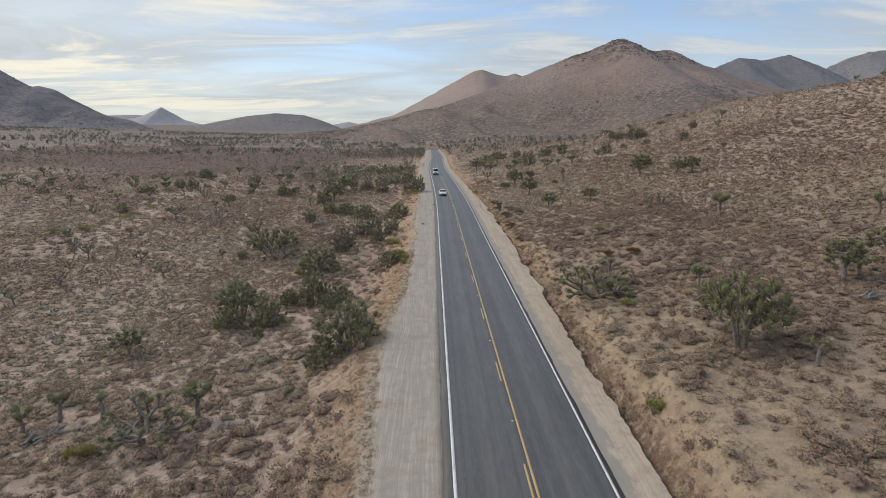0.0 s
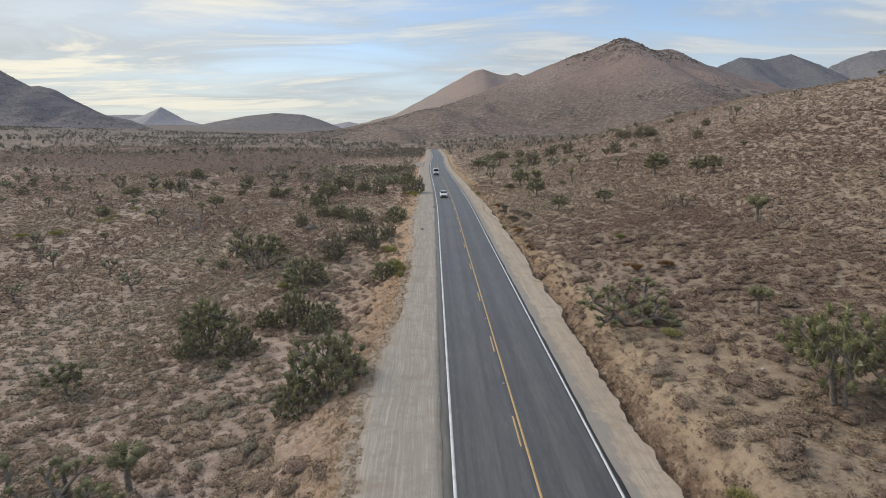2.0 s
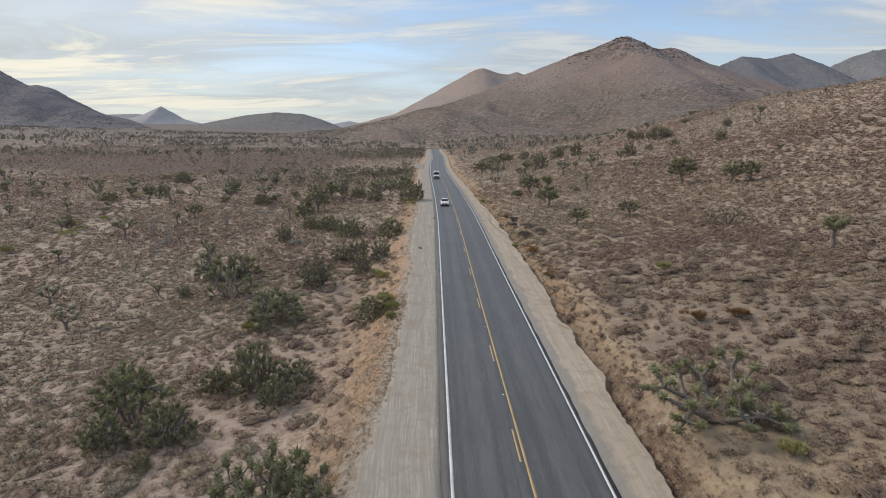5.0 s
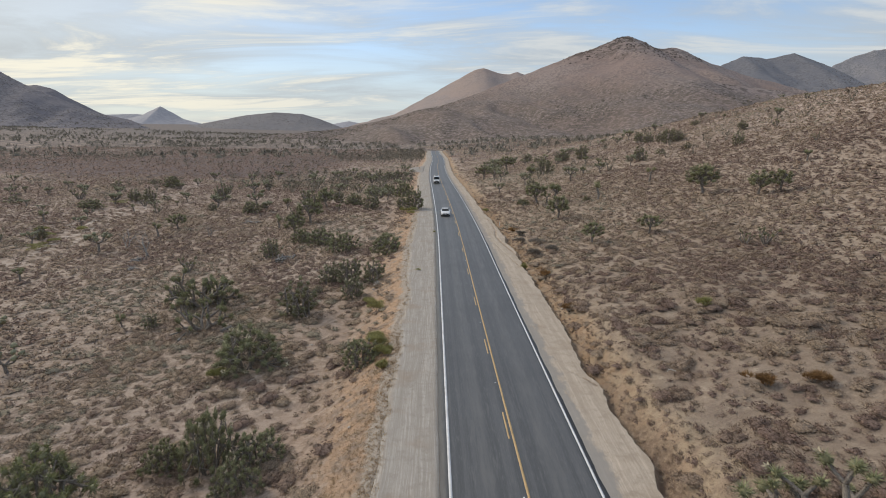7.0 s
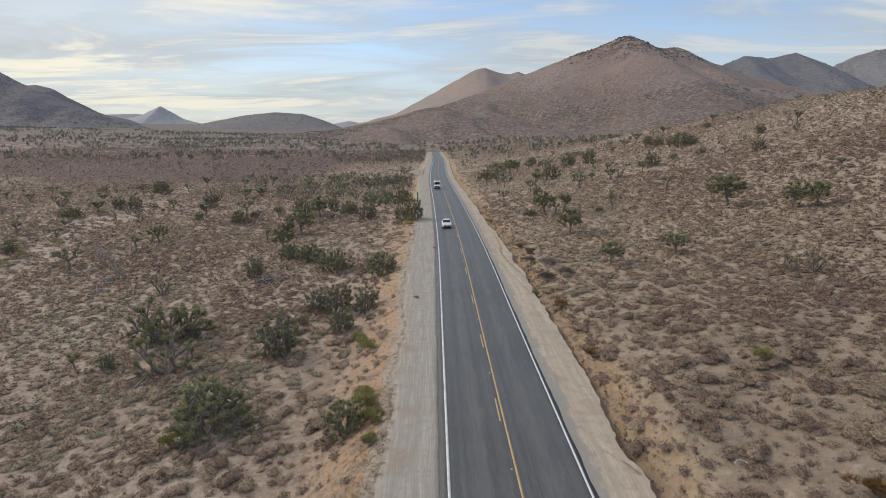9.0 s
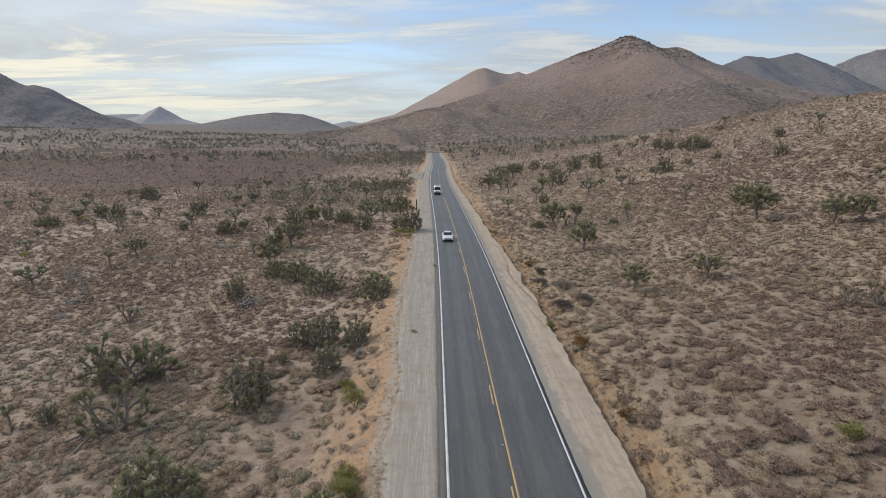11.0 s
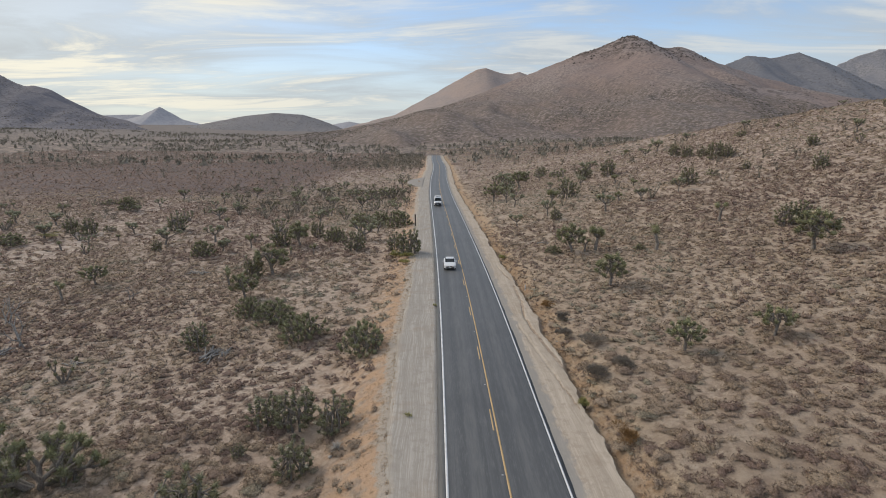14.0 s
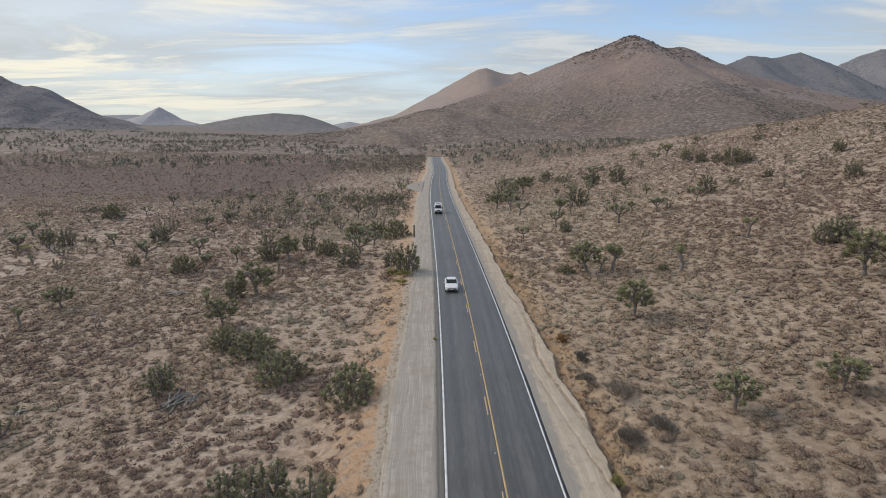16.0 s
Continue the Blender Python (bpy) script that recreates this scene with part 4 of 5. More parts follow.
for x, y, h in [(-23.8, 36.9, 2.0), (-20.6, 31.6, 1.6), (-30.3, 37.5, 2.3), (-27.3, 37.3, 2.1), (-20.4, 36.6, 2.7), (-31.9, 36.1, 2.1), (-38.5, 92.8, 1.7), (-36.0, 149.6, 3.0), (-26.7, 168.2, 2.2), (-30.9, 168.5, 1.8), (-57.9, 143.8, 2.9), (17.6, 46.8, 2.1), (28.6, 43.4, 2.2), (16.9, 30.3, 1.8), (33.6, 76.4, 3.2), (43.2, 61.2, 2.8), (63.2, 137.0, 2.2), (40.9, 153.6, 3.3), (27.6, 144.3, 3.8), (19.9, 148.4, 4.0), (18.4, 148.8, 2.2), (23.4, 199.5, 3.8), (36.1, 189.4, 2.6)]:
    plant("young", x, y, h)
for x, y, h in [(-31.5, 49.3, 2.6), (-30.8, 141.1, 3.7), (-30.5, 154.2, 5.2), (-31.1, 176.1, 5.0), (-57.2, 151.1, 3.2), (27.3, 43.4, 3.2), (32.3, 45.7, 2.9), (17.1, 131.1, 4.0), (46.4, 121.5, 3.9), (48.9, 120.1, 3.5), (42.4, 132.2, 5.0), (16.5, 149.5, 4.4), (17.3, 109.8, 2.9), (25.3, 110.3, 2.7), (22.9, 251.2, 5.4), (12.3, 225.3, 5.0)]:
    plant("umbrella", x, y, h * 1.05, 1.15)
for x, y, h in [(-19.4, 93.2, 4.6), (-35.6, 101.4, 2.7), (-30.6, 100.2, 2.4), (-33.8, 98.6, 1.8), (-14.1, 98.8, 2.9), (-12.0, 103.6, 3.3), (-15.3, 105.2, 3.5), (-18.0, 105.8, 2.9), (-18.8, 101.5, 1.2), (-35.3, 92.5, 1.8), (-80.6, 143.8, 2.8), (-33.6, 154.3, 3.9), (-30.7, 123.8, 3.2), (-58.8, 175.1, 2.3), (-8.8, 161.1, 4.8), (-11.6, 168.5, 3.4), (-19.3, 170.1, 4.2), (-35.2, 178.2, 4.6), (-29.8, 187.7, 3.5), (-64.9, 198.6, 5.1), (-89.9, 198.9, 3.8), (-85.0, 198.0, 4.3)]:
    plant("shaggy", x, y, h, 1.15)
for x, y, h in [(46.5, 144.8, 3.5), (48.4, 144.6, 3.3), (51.5, 190.1, 4.0), (50.2, 194.5, 1.7), (29.1, 207.8, 4.8), (20.5, 180.4, 2.8), (17.7, 238.4, 5.4), (48.0, 238.5, 5.2), (42.5, 244.5, 4.7), (34.8, 277.8, 4.0), (69.2, 173.1, 3.6), (65.2, 192.1, 2.1), (68.7, 241.0, 3.9), (69.2, 232.8, 3.8), (70.0, 224.8, 3.3), (69.2, 215.8, 4.8), (71.2, 213.4, 3.6), (81.6, 195.5, 2.9)]:
    plant("shaggy", x, y, h, 1.15)
for x, y, h in [(-41.2, 54.4, 1.5), (-44.4, 69.3, 2.3), (-59.5, 134.4, 3.6), (-51.8, 126.1, 4.6), (-48.2, 144.2, 2.5)]:
    plant("dead", x, y, h)
for x, y, h in [(31.5, 96.9, 2.0), (33.4, 96.0, 2.1)]:
    plant("bare", x, y, h)


def slender_joshua(seed):
    """A joshua tree of the middle distance: a leaning trunk, a few arms and a small brush of leaves on each."""
    g = random.Random(seed)
    thing = new("joshua_tree")
    fork = Vector((g.uniform(-0.25, 0.25), g.uniform(-0.25, 0.25), g.uniform(0.7, 1.3)))
    limbs, tips = [(Vector((0, 0, -0.2)), fork, 0.15, 0.12)], []
    for k in range(g.randint(3, 6)):
        a = k * 1.4 + g.uniform(-0.5, 0.5)
        out = g.uniform(0.35, 0.95)
        elbow = fork + Vector((math.cos(a) * out, math.sin(a) * out, g.uniform(0.25, 0.7)))
        limbs.append((fork, elbow, 0.10, 0.08))
        for _ in range(g.randint(2, 3)):
            e = elbow + Vector((math.cos(a) * out * g.uniform(-0.1, 0.6) + g.uniform(-0.3, 0.3), math.sin(a) * out * g.uniform(-0.1, 0.6) + g.uniform(-0.3, 0.3), g.uniform(0.3, 0.9)))
            limbs.append((elbow, e, 0.075, 0.06))
            tips.append((e, (e - elbow).normalized()))
    verts, faces = [], []
    for p, q, r0, r1 in limbs:
        v, f = tube(p, q, r0, r1, 4)
        faces += [[i + len(verts) for i in face] for face in f]
        verts += v
    part("trunk", mesh_of("trunk", np.array([v[:] for v in verts]), faces, BARK, True), thing)
    v, f = rosettes(tips, seed, 14, 0.34, 0.11, 0.35, 0.20)
    tagged(part("green_leaves", mesh_of("green_leaves", v, f, DULL_LEAF), thing, "stiff dull green leaves"), kind="stuff")
    kv, kf = knobs(tips, seed, 0.34)
    tagged(part("crown", mesh_of("crown", kv, kf, DULL_LEAF), thing), kind="stuff")
    tagged(thing, "small forked joshua tree with thin dull green crown", "joshua tree", "trees on the plain")
    return thing, max(p.z for p, _ in tips) + 0.3


PROTO["slender"] = [[*slender_joshua(700 + k), 0] for k in range(9)]
PROTO["clump"] = []
for k in range(3):
    thing, top = joshua("clump", 811 + k, DULL_LEAF, 14)
    tagged(thing, "low dense joshua tree clump with dull green rosettes", "joshua tree", "trees on the plain")
    PROTO["clump"].append([thing, top, 0])
taken = [ob.matrix_basis.translation.xy for ob in scene.objects if ob.parent is None and "tree" in ob.name]


def open_woods(count, where, low, tall, gap=4.0):
    """Trees at random places of a stretch, clear of those that stand already."""
    left = count
    while left > 0:
        left -= 1
        x, y = where(picker)
        spot = Vector((x, y))
        r = x - float(road_x(y))
        if -11 < r < 11 or min((spot - q).length for q in taken) < gap:
            continue
        taken.append(spot)
        kind = picker.choice(("slender", "slender", "slender", "slender", "bare", "young")) if picker.random() < 0.9 else "clump"
        h = picker.uniform(low, tall)
        if kind == "clump":
            plant(kind, x, y, h * 0.7, picker.uniform(1.2, 1.7))
        else:
            plant(kind, x, y, h * (0.7 if kind == "young" else 1.0), picker.uniform(0.9, 1.3))


open_woods(90, lambda g: (-12 - abs(g.gauss(0, 30)), g.uniform(172, 300)), 2.2, 4.4)
open_woods(95, lambda g: (g.uniform(-170, -55), g.uniform(128, 250)), 2.0, 4.0)
open_woods(30, lambda g: (g.uniform(-75, -35), g.uniform(62, 128)), 1.6, 3.0, 9.0)
open_woods(40, lambda g: (12 + abs(g.gauss(0, 28)), g.uniform(175, 300)), 2.2, 4.6)
open_woods(26, lambda g: (g.uniform(55, 150), g.uniform(120, 290)), 1.8, 3.6, 8.0)


# ---------- scrub ----------
def shrub_shapes(count, twigs, seed, fine=1.0, core=False):
    """Low mounds of twigs, one metre broad: a small dark core under many fine twigs in uneven lobes."""
    g = np.random.RandomState(seed)
    shapes = []
    for _ in range(count):
        verts, faces = [], []
        if core:
            ring, levels = (6, 2) if twigs > 36 else (5, 1) if twigs > 2 else (4, 1)
            bumps = g.uniform(0.55, 1.15, ring)
            for level in range(levels):
                e = level / levels * np.pi / 2
                for k in range(ring):
                    t = 2 * np.pi * (k + 0.5 * level) / ring
                    r = (0.33 if twigs > 10 else 0.37) * np.cos(e) * (bumps[k] + g.uniform(-0.15, 0.15))
                    verts.append((r * np.cos(t), r * np.sin(t), (0.19 * np.sin(e) * g.uniform(0.6, 1.3)) if level else -0.10))
            verts.append((g.uniform(-0.08, 0.08), g.uniform(-0.08, 0.08), 0.20 if twigs > 10 else 0.23))
            for level in range(levels - 1):
                for k in range(ring):
                    j, o = (k + 1) % ring, level * ring
                    faces += [(o + k, o + j, o + ring + k), (o + j, o + ring + j, o + ring + k)]
            o = (levels - 1) * ring
            faces += [(o + k, o + (k + 1) % ring, levels * ring) for k in range(ring)]
        lobes = g.normal(size=(5, 2)) * 0.075
        for k in range(twigs):
            t, e = g.uniform(0, 2 * np.pi), np.arcsin(g.uniform(0.05, 1.0))
            d = np.array([np.cos(t) * np.cos(e), np.sin(t) * np.cos(e), 0.8 * np.sin(e)])
            p = d * np.array([0.33, 0.33, 0.20]) * g.uniform(0.45, 1.12)
            p[:2] += lobes[k % 5]
            along = np.cross(d, g.normal(size=3))
            along /= np.linalg.norm(along)
            q = p + (along * 0.85 + d * g.uniform(0.0, 0.6)) * 0.14
            s = np.cross(d, along) * g.uniform(0.035, 0.06) * fine
            b = len(verts)
            verts += [tuple(p - s), tuple(p + s), tuple(q)]
            faces.append((b, b + 1, b + 2))
        shapes.append((np.array(verts), np.array(faces)))
    return shapes


def mound_shapes(count, ring, levels, twigs, seed, long=0.13, wide=0.05):
    """Low shrubs, one metre broad and one high before scaling: a loose cloud of short twigs in lobes over a flat open core."""
    g = np.random.RandomState(seed)
    shapes = []
    for _ in range(count):
        verts, faces = [], []
        lobe = [(g.uniform(0, 6.28), g.uniform(0.08, 0.24), j) for j in (1, 2, 3)]
        bulge = lambda t: 1 + sum(m * np.sin(j * t + o) for o, m, j in lobe)
        for level in range(levels):
            e = level / levels * np.pi / 2
            for k in range(ring):
                t = 2 * np.pi * (k + 0.5 * level) / ring
                r = 0.43 * np.cos(e) * bulge(t) * g.uniform(0.72, 1.22)
                verts.append((r * np.cos(t), r * np.sin(t), np.sin(e) * 0.60 * g.uniform(0.55, 1.35) if level else -0.04))
        verts.append((g.uniform(-0.1, 0.1), g.uniform(-0.1, 0.1), g.uniform(0.60, 0.85)))
        for level in range(levels - 1):
            for k in range(ring):
                j, o = (k + 1) % ring, level * ring
                faces += [(o + k, o + j, o + ring + k), (o + j, o + ring + j, o + ring + k)]
        o = (levels - 1) * ring
        faces += [(o + k, o + (k + 1) % ring, levels * ring) for k in range(ring)]
        for k in range(twigs):
            t = g.uniform(0, 2 * np.pi)
            out = g.uniform(0.02, 1.0) ** 0.62
            top = np.sqrt(max(0.0, 1 - 0.9 * out ** 2))
            p = np.array([0.46 * bulge(t) * out * np.cos(t), 0.46 * bulge(t) * out * np.sin(t), top * g.uniform(0.30, 0.85)])
            d = g.normal(size=3) + [0.7 * out * np.cos(t), 0.7 * out * np.sin(t), 0.7]
            d /= np.linalg.norm(d)
            w = np.cross(d, g.normal(size=3))
            w = w / np.linalg.norm(w) * wide * 0.5 * g.uniform(0.7, 1.3)
            q = p + d * long * g.uniform(0.6, 1.4) * np.array([1, 1, 2.2])
            b = len(verts)
            verts += [tuple(p - w * [1, 1, 2.2]), tuple(p + w * [1, 1, 2.2]), tuple(q)]
            faces.append((b, b + 1, b + 2))
        shapes.append((np.array(verts), np.array(faces), np.repeat([0.0, 1.0], [ring * levels + 1, 3 * twigs])))
    return shapes


def scatter(name, x, y, size, tall, tint, shapes, mat, label, category, seed, z=None, soft=False):
    """All plants of one sort, joined into one mesh."""
    g = np.random.RandomState(seed)
    z = height(x, y) if z is None else z
    pick = g.randint(0, len(shapes), len(x))
    allv, allf, allt, allr, base = [], [], [], [], 0
    for k, (sv, sf, *whole) in enumerate(shapes):
        i = np.nonzero(pick == k)[0]
        if not len(i):
            continue
        t = g.uniform(0, 2 * np.pi, len(i))
        c, s = np.cos(t)[:, None], np.sin(t)[:, None]
        stretch = g.uniform(0.8, 1.3, (len(i), 1))
        vx, vy = sv[None, :, 0] * stretch, sv[None, :, 1] / stretch
        px = x[i, None] + size[i, None] * (c * vx - s * vy)
        py = y[i, None] + size[i, None] * (s * vx + c * vy)
        pz = z[i, None] + tall[i, None] * sv[None, :, 2]
        allv.append(np.stack([px, py, pz], -1).reshape(-1, 3))
        allf.append((sf[None] + (base + np.arange(len(i)) * len(sv))[:, None, None]).reshape(-1, 3))
        allt.append(np.repeat(tint[i], len(sv)))
        allr.append(np.tile(np.maximum(sv[:, 2], whole[0]) if whole else sv[:, 2], len(i)))
        base += len(i) * len(sv)
    me = mesh_of(name, np.concatenate(allv), np.concatenate(allf), mat, soft)
    attribute(me, "tint", np.concatenate(allt))
    attribute(me, "rise", np.concatenate(allr))
    return tagged(new(name, me), label, category, kind="stuff")


def spread(x0, x1, y0, y1, pitch, seed, keep=0.5, patch=14.0, loose=0.5, aside=False):
    """Jittered places off the road, thinned in patches. aside: the ground beside and behind the start of the flight, else the ground ahead."""
    g = np.random.RandomState(seed)
    gx, gy = np.meshgrid(np.arange(x0, x1, pitch), np.arange(y0, y1, pitch))
    x, y = (gx + 0.5 * pitch * (np.arange(len(gy))[:, None] % 2)).ravel() + g.uniform(-loose, loose, gx.size) * pitch, gy.ravel() + g.uniform(-loose, loose, gx.size) * pitch
    r = x - road_x(y)
    off = (r < shoulder_l(y) - 0.7 - 2.6 * g.uniform(0, 1, x.size)) | (r > shoulder_r(y) + 0.7 + 0.9 * g.uniform(0, 1, x.size))
    dense = 1.14 + 0.42 * fbm(x, y, patch, 3, seed) + 0.3 * fbm(x, y, 90, 2, seed + 5)
    band = np.where(r < 0, smooth(0.0, 9.0, shoulder_l(y) - r) - 0.25, smooth(0.0, 5.0, r - shoulder_r(y) - 1.0))
    off &= ~((np.abs(r - wash_x(y)) < 6 * (1 + 1.5 * fbm(x, y, 12, 3, 83))) & (y > 95) & (y < 280) & (g.uniform(0, 1, x.size) < 0.45))
    off &= ~((r > 0) & (r < shoulder_r(y) + 5.5) & (y < 50) & (g.uniform(0, 1, x.size) < 0.5))
    ahead = np.abs(x) < 0.85 * y + 9
    on = off & (~ahead if aside else ahead) & (g.uniform(0, 1, x.size) < np.clip(dense, 0.25, 1.0) * keep * (0.72 + 0.28 * band) * (1 - np.where(r < 0, 0.36, 0.15) * smooth(20, 5, np.abs(r) - 7) * smooth(44, 58, y)))
    return x[on], y[on], g


def shrub_things(x, y, size, tall, tint, seed):
    """Shrubs beside the road that can be told apart: each a thing of its own, on one of a few shared meshes."""
    g = np.random.RandomState(seed)
    meshes = []
    for k, (v, f, whole) in enumerate(mound_shapes(24, 10, 2, 300, seed, 0.09, 0.042)):
        me = mesh_of("desert_shrub", v, f, SCRUB, True)
        attribute(me, "tint", np.full(len(v), (k + 0.5) / 24))
        attribute(me, "rise", np.maximum(v[:, 2], whole))
        meshes.append(me)
    for px, py, w, h, shade in zip(x, y, size, tall, tint):
        k = int(np.clip(shade * 24 + g.uniform(-1.5, 1.5), 0, 23))
        label = ("low mauve-brown dry shrub on the sand", "low tan-brown dry shrub on the sand", "low olive-grey dry shrub on the sand")[0 if k < 9 else 1 if k < 20 else 2]
        ob = tagged(new("desert_shrub", meshes[k]), label, "shrub", "desert shrubs beside the road")
        stretch = g.uniform(0.8, 1.25)
        ob.matrix_basis = pose(px, py, float(height(px, py)), 0, 0, g.uniform(0, 360)) @ Matrix.Diagonal((w * stretch, w / stretch, h, 1))


def scrub_zone(inside, outside, pitch, seed, shape, mean, label, aside=False):
    x, y, g = spread(*inside, pitch, seed, 1.0, 5, 0.40, aside)
    # the edge of the middle ground thins out over some tens of metres
    jx, jy = x + g.normal(0, 9, len(x)), y + g.normal(0, 15, len(x))
    if inside is MIDDLE_WIDE:
        within = (jx > MIDDLE[0]) & (jx < MIDDLE[1]) & (jy < MIDDLE[3])
        x, y = x[within], y[within]
    if outside is MIDDLE:
        jx, jy = jx + g.normal(0, 14, len(x)), jy + g.normal(0, 30, len(x))
        inner = (jx > BEYOND[0]) & (jx < BEYOND[1]) & (jy < BEYOND[3])
        x, y, jx, jy = x[inner], y[inner], jx[inner], jy[inner]
        free = (jx < MIDDLE[0]) | (jx > MIDDLE[1]) | (jy > MIDDLE[3])
        x, y = x[free], y[free]
    elif outside is BEYOND:
        jx, jy = x + g.normal(0, 16, len(x)), y + g.normal(0, 32, len(x))
        free = (jx < BEYOND[0]) | (jx > BEYOND[1]) | (jy > BEYOND[3])
        x, y = x[free], y[free]
    elif outside:
        free = (x < outside[0]) | (x > outside[1]) | (y < outside[2]) | (y > outside[3])
        x, y = x[free], y[free]
    size = (g.lognormal(mean, 0.40, len(x)) * (1 + 0.35 * fbm(x, y, 9, 2, seed + 3))).clip(0.28, 1.9 if pitch < 2 else 3.6)
    size = size * (1 + 0.04 * smooth(-9, -18, x))
    tall = size ** 0.8 * g.uniform(0.26, 0.42, len(x))
    tint = (g.uniform(0, 1, len(x)) * 0.75 + 0.08 + 0.8 * fbm(x, y, 22, 3, 7) + 0.20 * smooth(-8, -14, x) * smooth(75, 50, y) + 0.22 * smooth(62, 18, np.abs(x)) * smooth(85, 140, y) - 0.6 * smooth(-45, -75, x) * smooth(270, 310, y)).clip(0, 1)
    if inside is FOREGROUND:
        near = np.nonzero((np.abs(x) < 22) & (y > 30) & (y < 108) & (size > 0.9))[0]
        near = near[np.argsort(-size[near])][:300]
        shrub_things(x[near], y[near], size[near], tall[near], tint[near], seed + 4)
        rest = np.setdiff1d(np.arange(len(x)), near)
        x, y, size, tall, tint = x[rest], y[rest], size[rest], tall[rest], tint[rest]
    if shape[2] > 40:
        small = size < 0.72
        scatter("scrub", x[small], y[small], size[small], tall[small], tint[small], mound_shapes(16, 5, 1, shape[2] // 3, seed + 6, 0.17, 0.085), SCRUB, "small dry shrubs between the larger ones", "scrub", seed + 7, soft=True)
        x, y, size, tall, tint = x[~small], y[~small], size[~small], tall[~small], tint[~small]
    scatter("scrub", x, y, size, tall, tint, mound_shapes(20, *shape[:3], seed + 1, *shape[3:]), SCRUB, label, "scrub", seed + 2, soft=True)


FOREGROUND, MIDDLE = (-36, 34, 22, 112), (-95, 85, 17, 178)
MIDDLE_WIDE = (-120, 110, 17, 214)
BEYOND = (-160, 150, 17, 290)
scrub_zone(FOREGROUND, None, 0.86, 3, (8, 1, 100, 0.115, 0.058), -0.06, "low brown-mauve dry desert scrub on sand")
scrub_zone(MIDDLE_WIDE, FOREGROUND, 1.02, 13, (5, 1, 22, 0.19, 0.11), 0.09, "low brown desert scrub spread over the plain")
scrub_zone((-200, 185, 17, 370), MIDDLE, 1.18, 23, (5, 1, 4, 0.25, 0.2), 0.28, "brown desert scrub over the middle distance")
scrub_zone((-90, 90, -50, 95), None, 1.05, 63, (5, 1, 8, 0.22, 0.14), 0.0, "low brown scrub on the sandy plain", True)
scrub_zone((-420, 330, 17, 720), BEYOND, 3.0, 53, (5, 1, 2, 0.25, 0.2), 0.70, "sparse dark scrub over the far plain")

# small dry tufts between the shrubs and on the cut bank
x, y, g = spread(*FOREGROUND, 0.58, 33, 1.0, 3)
scatter("tufts", x, y, g.uniform(0.12, 0.38, len(x)), g.uniform(0.12, 0.34, len(x)), g.uniform(0, 1, len(x)), shrub_shapes(8, 7, 34, 2.0), TUFT, "small straw-coloured tufts between the shrubs", "grass", 35)
g = np.random.RandomState(44)
y = g.uniform(23, 62, 14000)
x = road_x(y) + shoulder_r(y) + 0.8 + 24 * g.uniform(0, 1, len(y)) ** 1.2
on = (fbm(x, y, 2.4, 3, 45) > -0.12) & (g.uniform(0, 1, len(y)) < smooth(64, 52, y))
x, y = x[on], y[on]
size = g.uniform(0.10, 0.34, len(x))
scatter("dead_weeds", x, y, size, size * g.uniform(0.5, 1.0, len(x)), g.uniform(0, 0.8, len(x)), shrub_shapes(8, 9, 46, 1.6), TWIGS, "small dead weeds littering the sandy bank", "weeds", 47)
g = np.random.RandomState(36)
y = g.uniform(17, 190, 3600)
x = road_x(y) + shoulder_r(y) + 0.45 + np.abs(g.normal(0.6, 1.9, len(y)))
size = g.lognormal(-0.85, 0.5, len(x)).clip(0.12, 1.1)
deep = g.uniform(17, 190, 1100)
deep = deep[(fbm(deep, deep * 0, 6, 3, 39) > -0.05) & ((deep < 62) | (g.uniform(0, 1, len(deep)) < 0.25))]
x, y = np.concatenate([x, road_x(deep) + shoulder_r(deep) + g.uniform(0.35, 1.5, len(deep))]), np.concatenate([y, deep])
size = np.concatenate([size, g.uniform(0.35, 0.9, len(deep))])
scatter("bank_scrub", x, y, size, size * g.uniform(0.5, 0.9, len(x)), g.uniform(0, 0.9, len(x)), shrub_shapes(12, 40, 37, 0.75), TWIGS, "dark dry tufts on the eroded cut bank", "scrub", 38)

def tree_shapes(count, tufts, seed):
    """Far joshua trees, one metre tall: forked stems under a broken crown of leaf tufts."""
    g = np.random.RandomState(seed)
    shapes = []
    for _ in range(count):
        verts, faces = [], []
        knots = [np.array([g.normal(0, 0.20), g.normal(0, 0.20), g.uniform(0.45, 0.85)]) for _ in range(g.randint(3, 7))]
        for q in knots:
            b = len(verts)
            verts += [(-0.035, 0, -0.1), (0.035, 0, -0.1), (0, 0.05, -0.1), tuple(q)]
            faces += [(b, b + 1, b + 3), (b + 1, b + 2, b + 3), (b + 2, b, b + 3)]
        for k in range(tufts):
            d = g.normal(size=3)
            d /= np.linalg.norm(d)
            p = knots[k % len(knots)] + d * [0.13, 0.13, 0.10] * g.uniform(0.3, 1)
            s = np.cross(d, g.normal(size=3))
            s = s / np.linalg.norm(s) * 0.055
            b = len(verts)
            verts += [tuple(p - s), tuple(p + s), tuple(p + d * 0.12)]
            faces.append((b, b + 1, b + 2))
        shapes.append((np.array(verts), np.array(faces)))
    return shapes


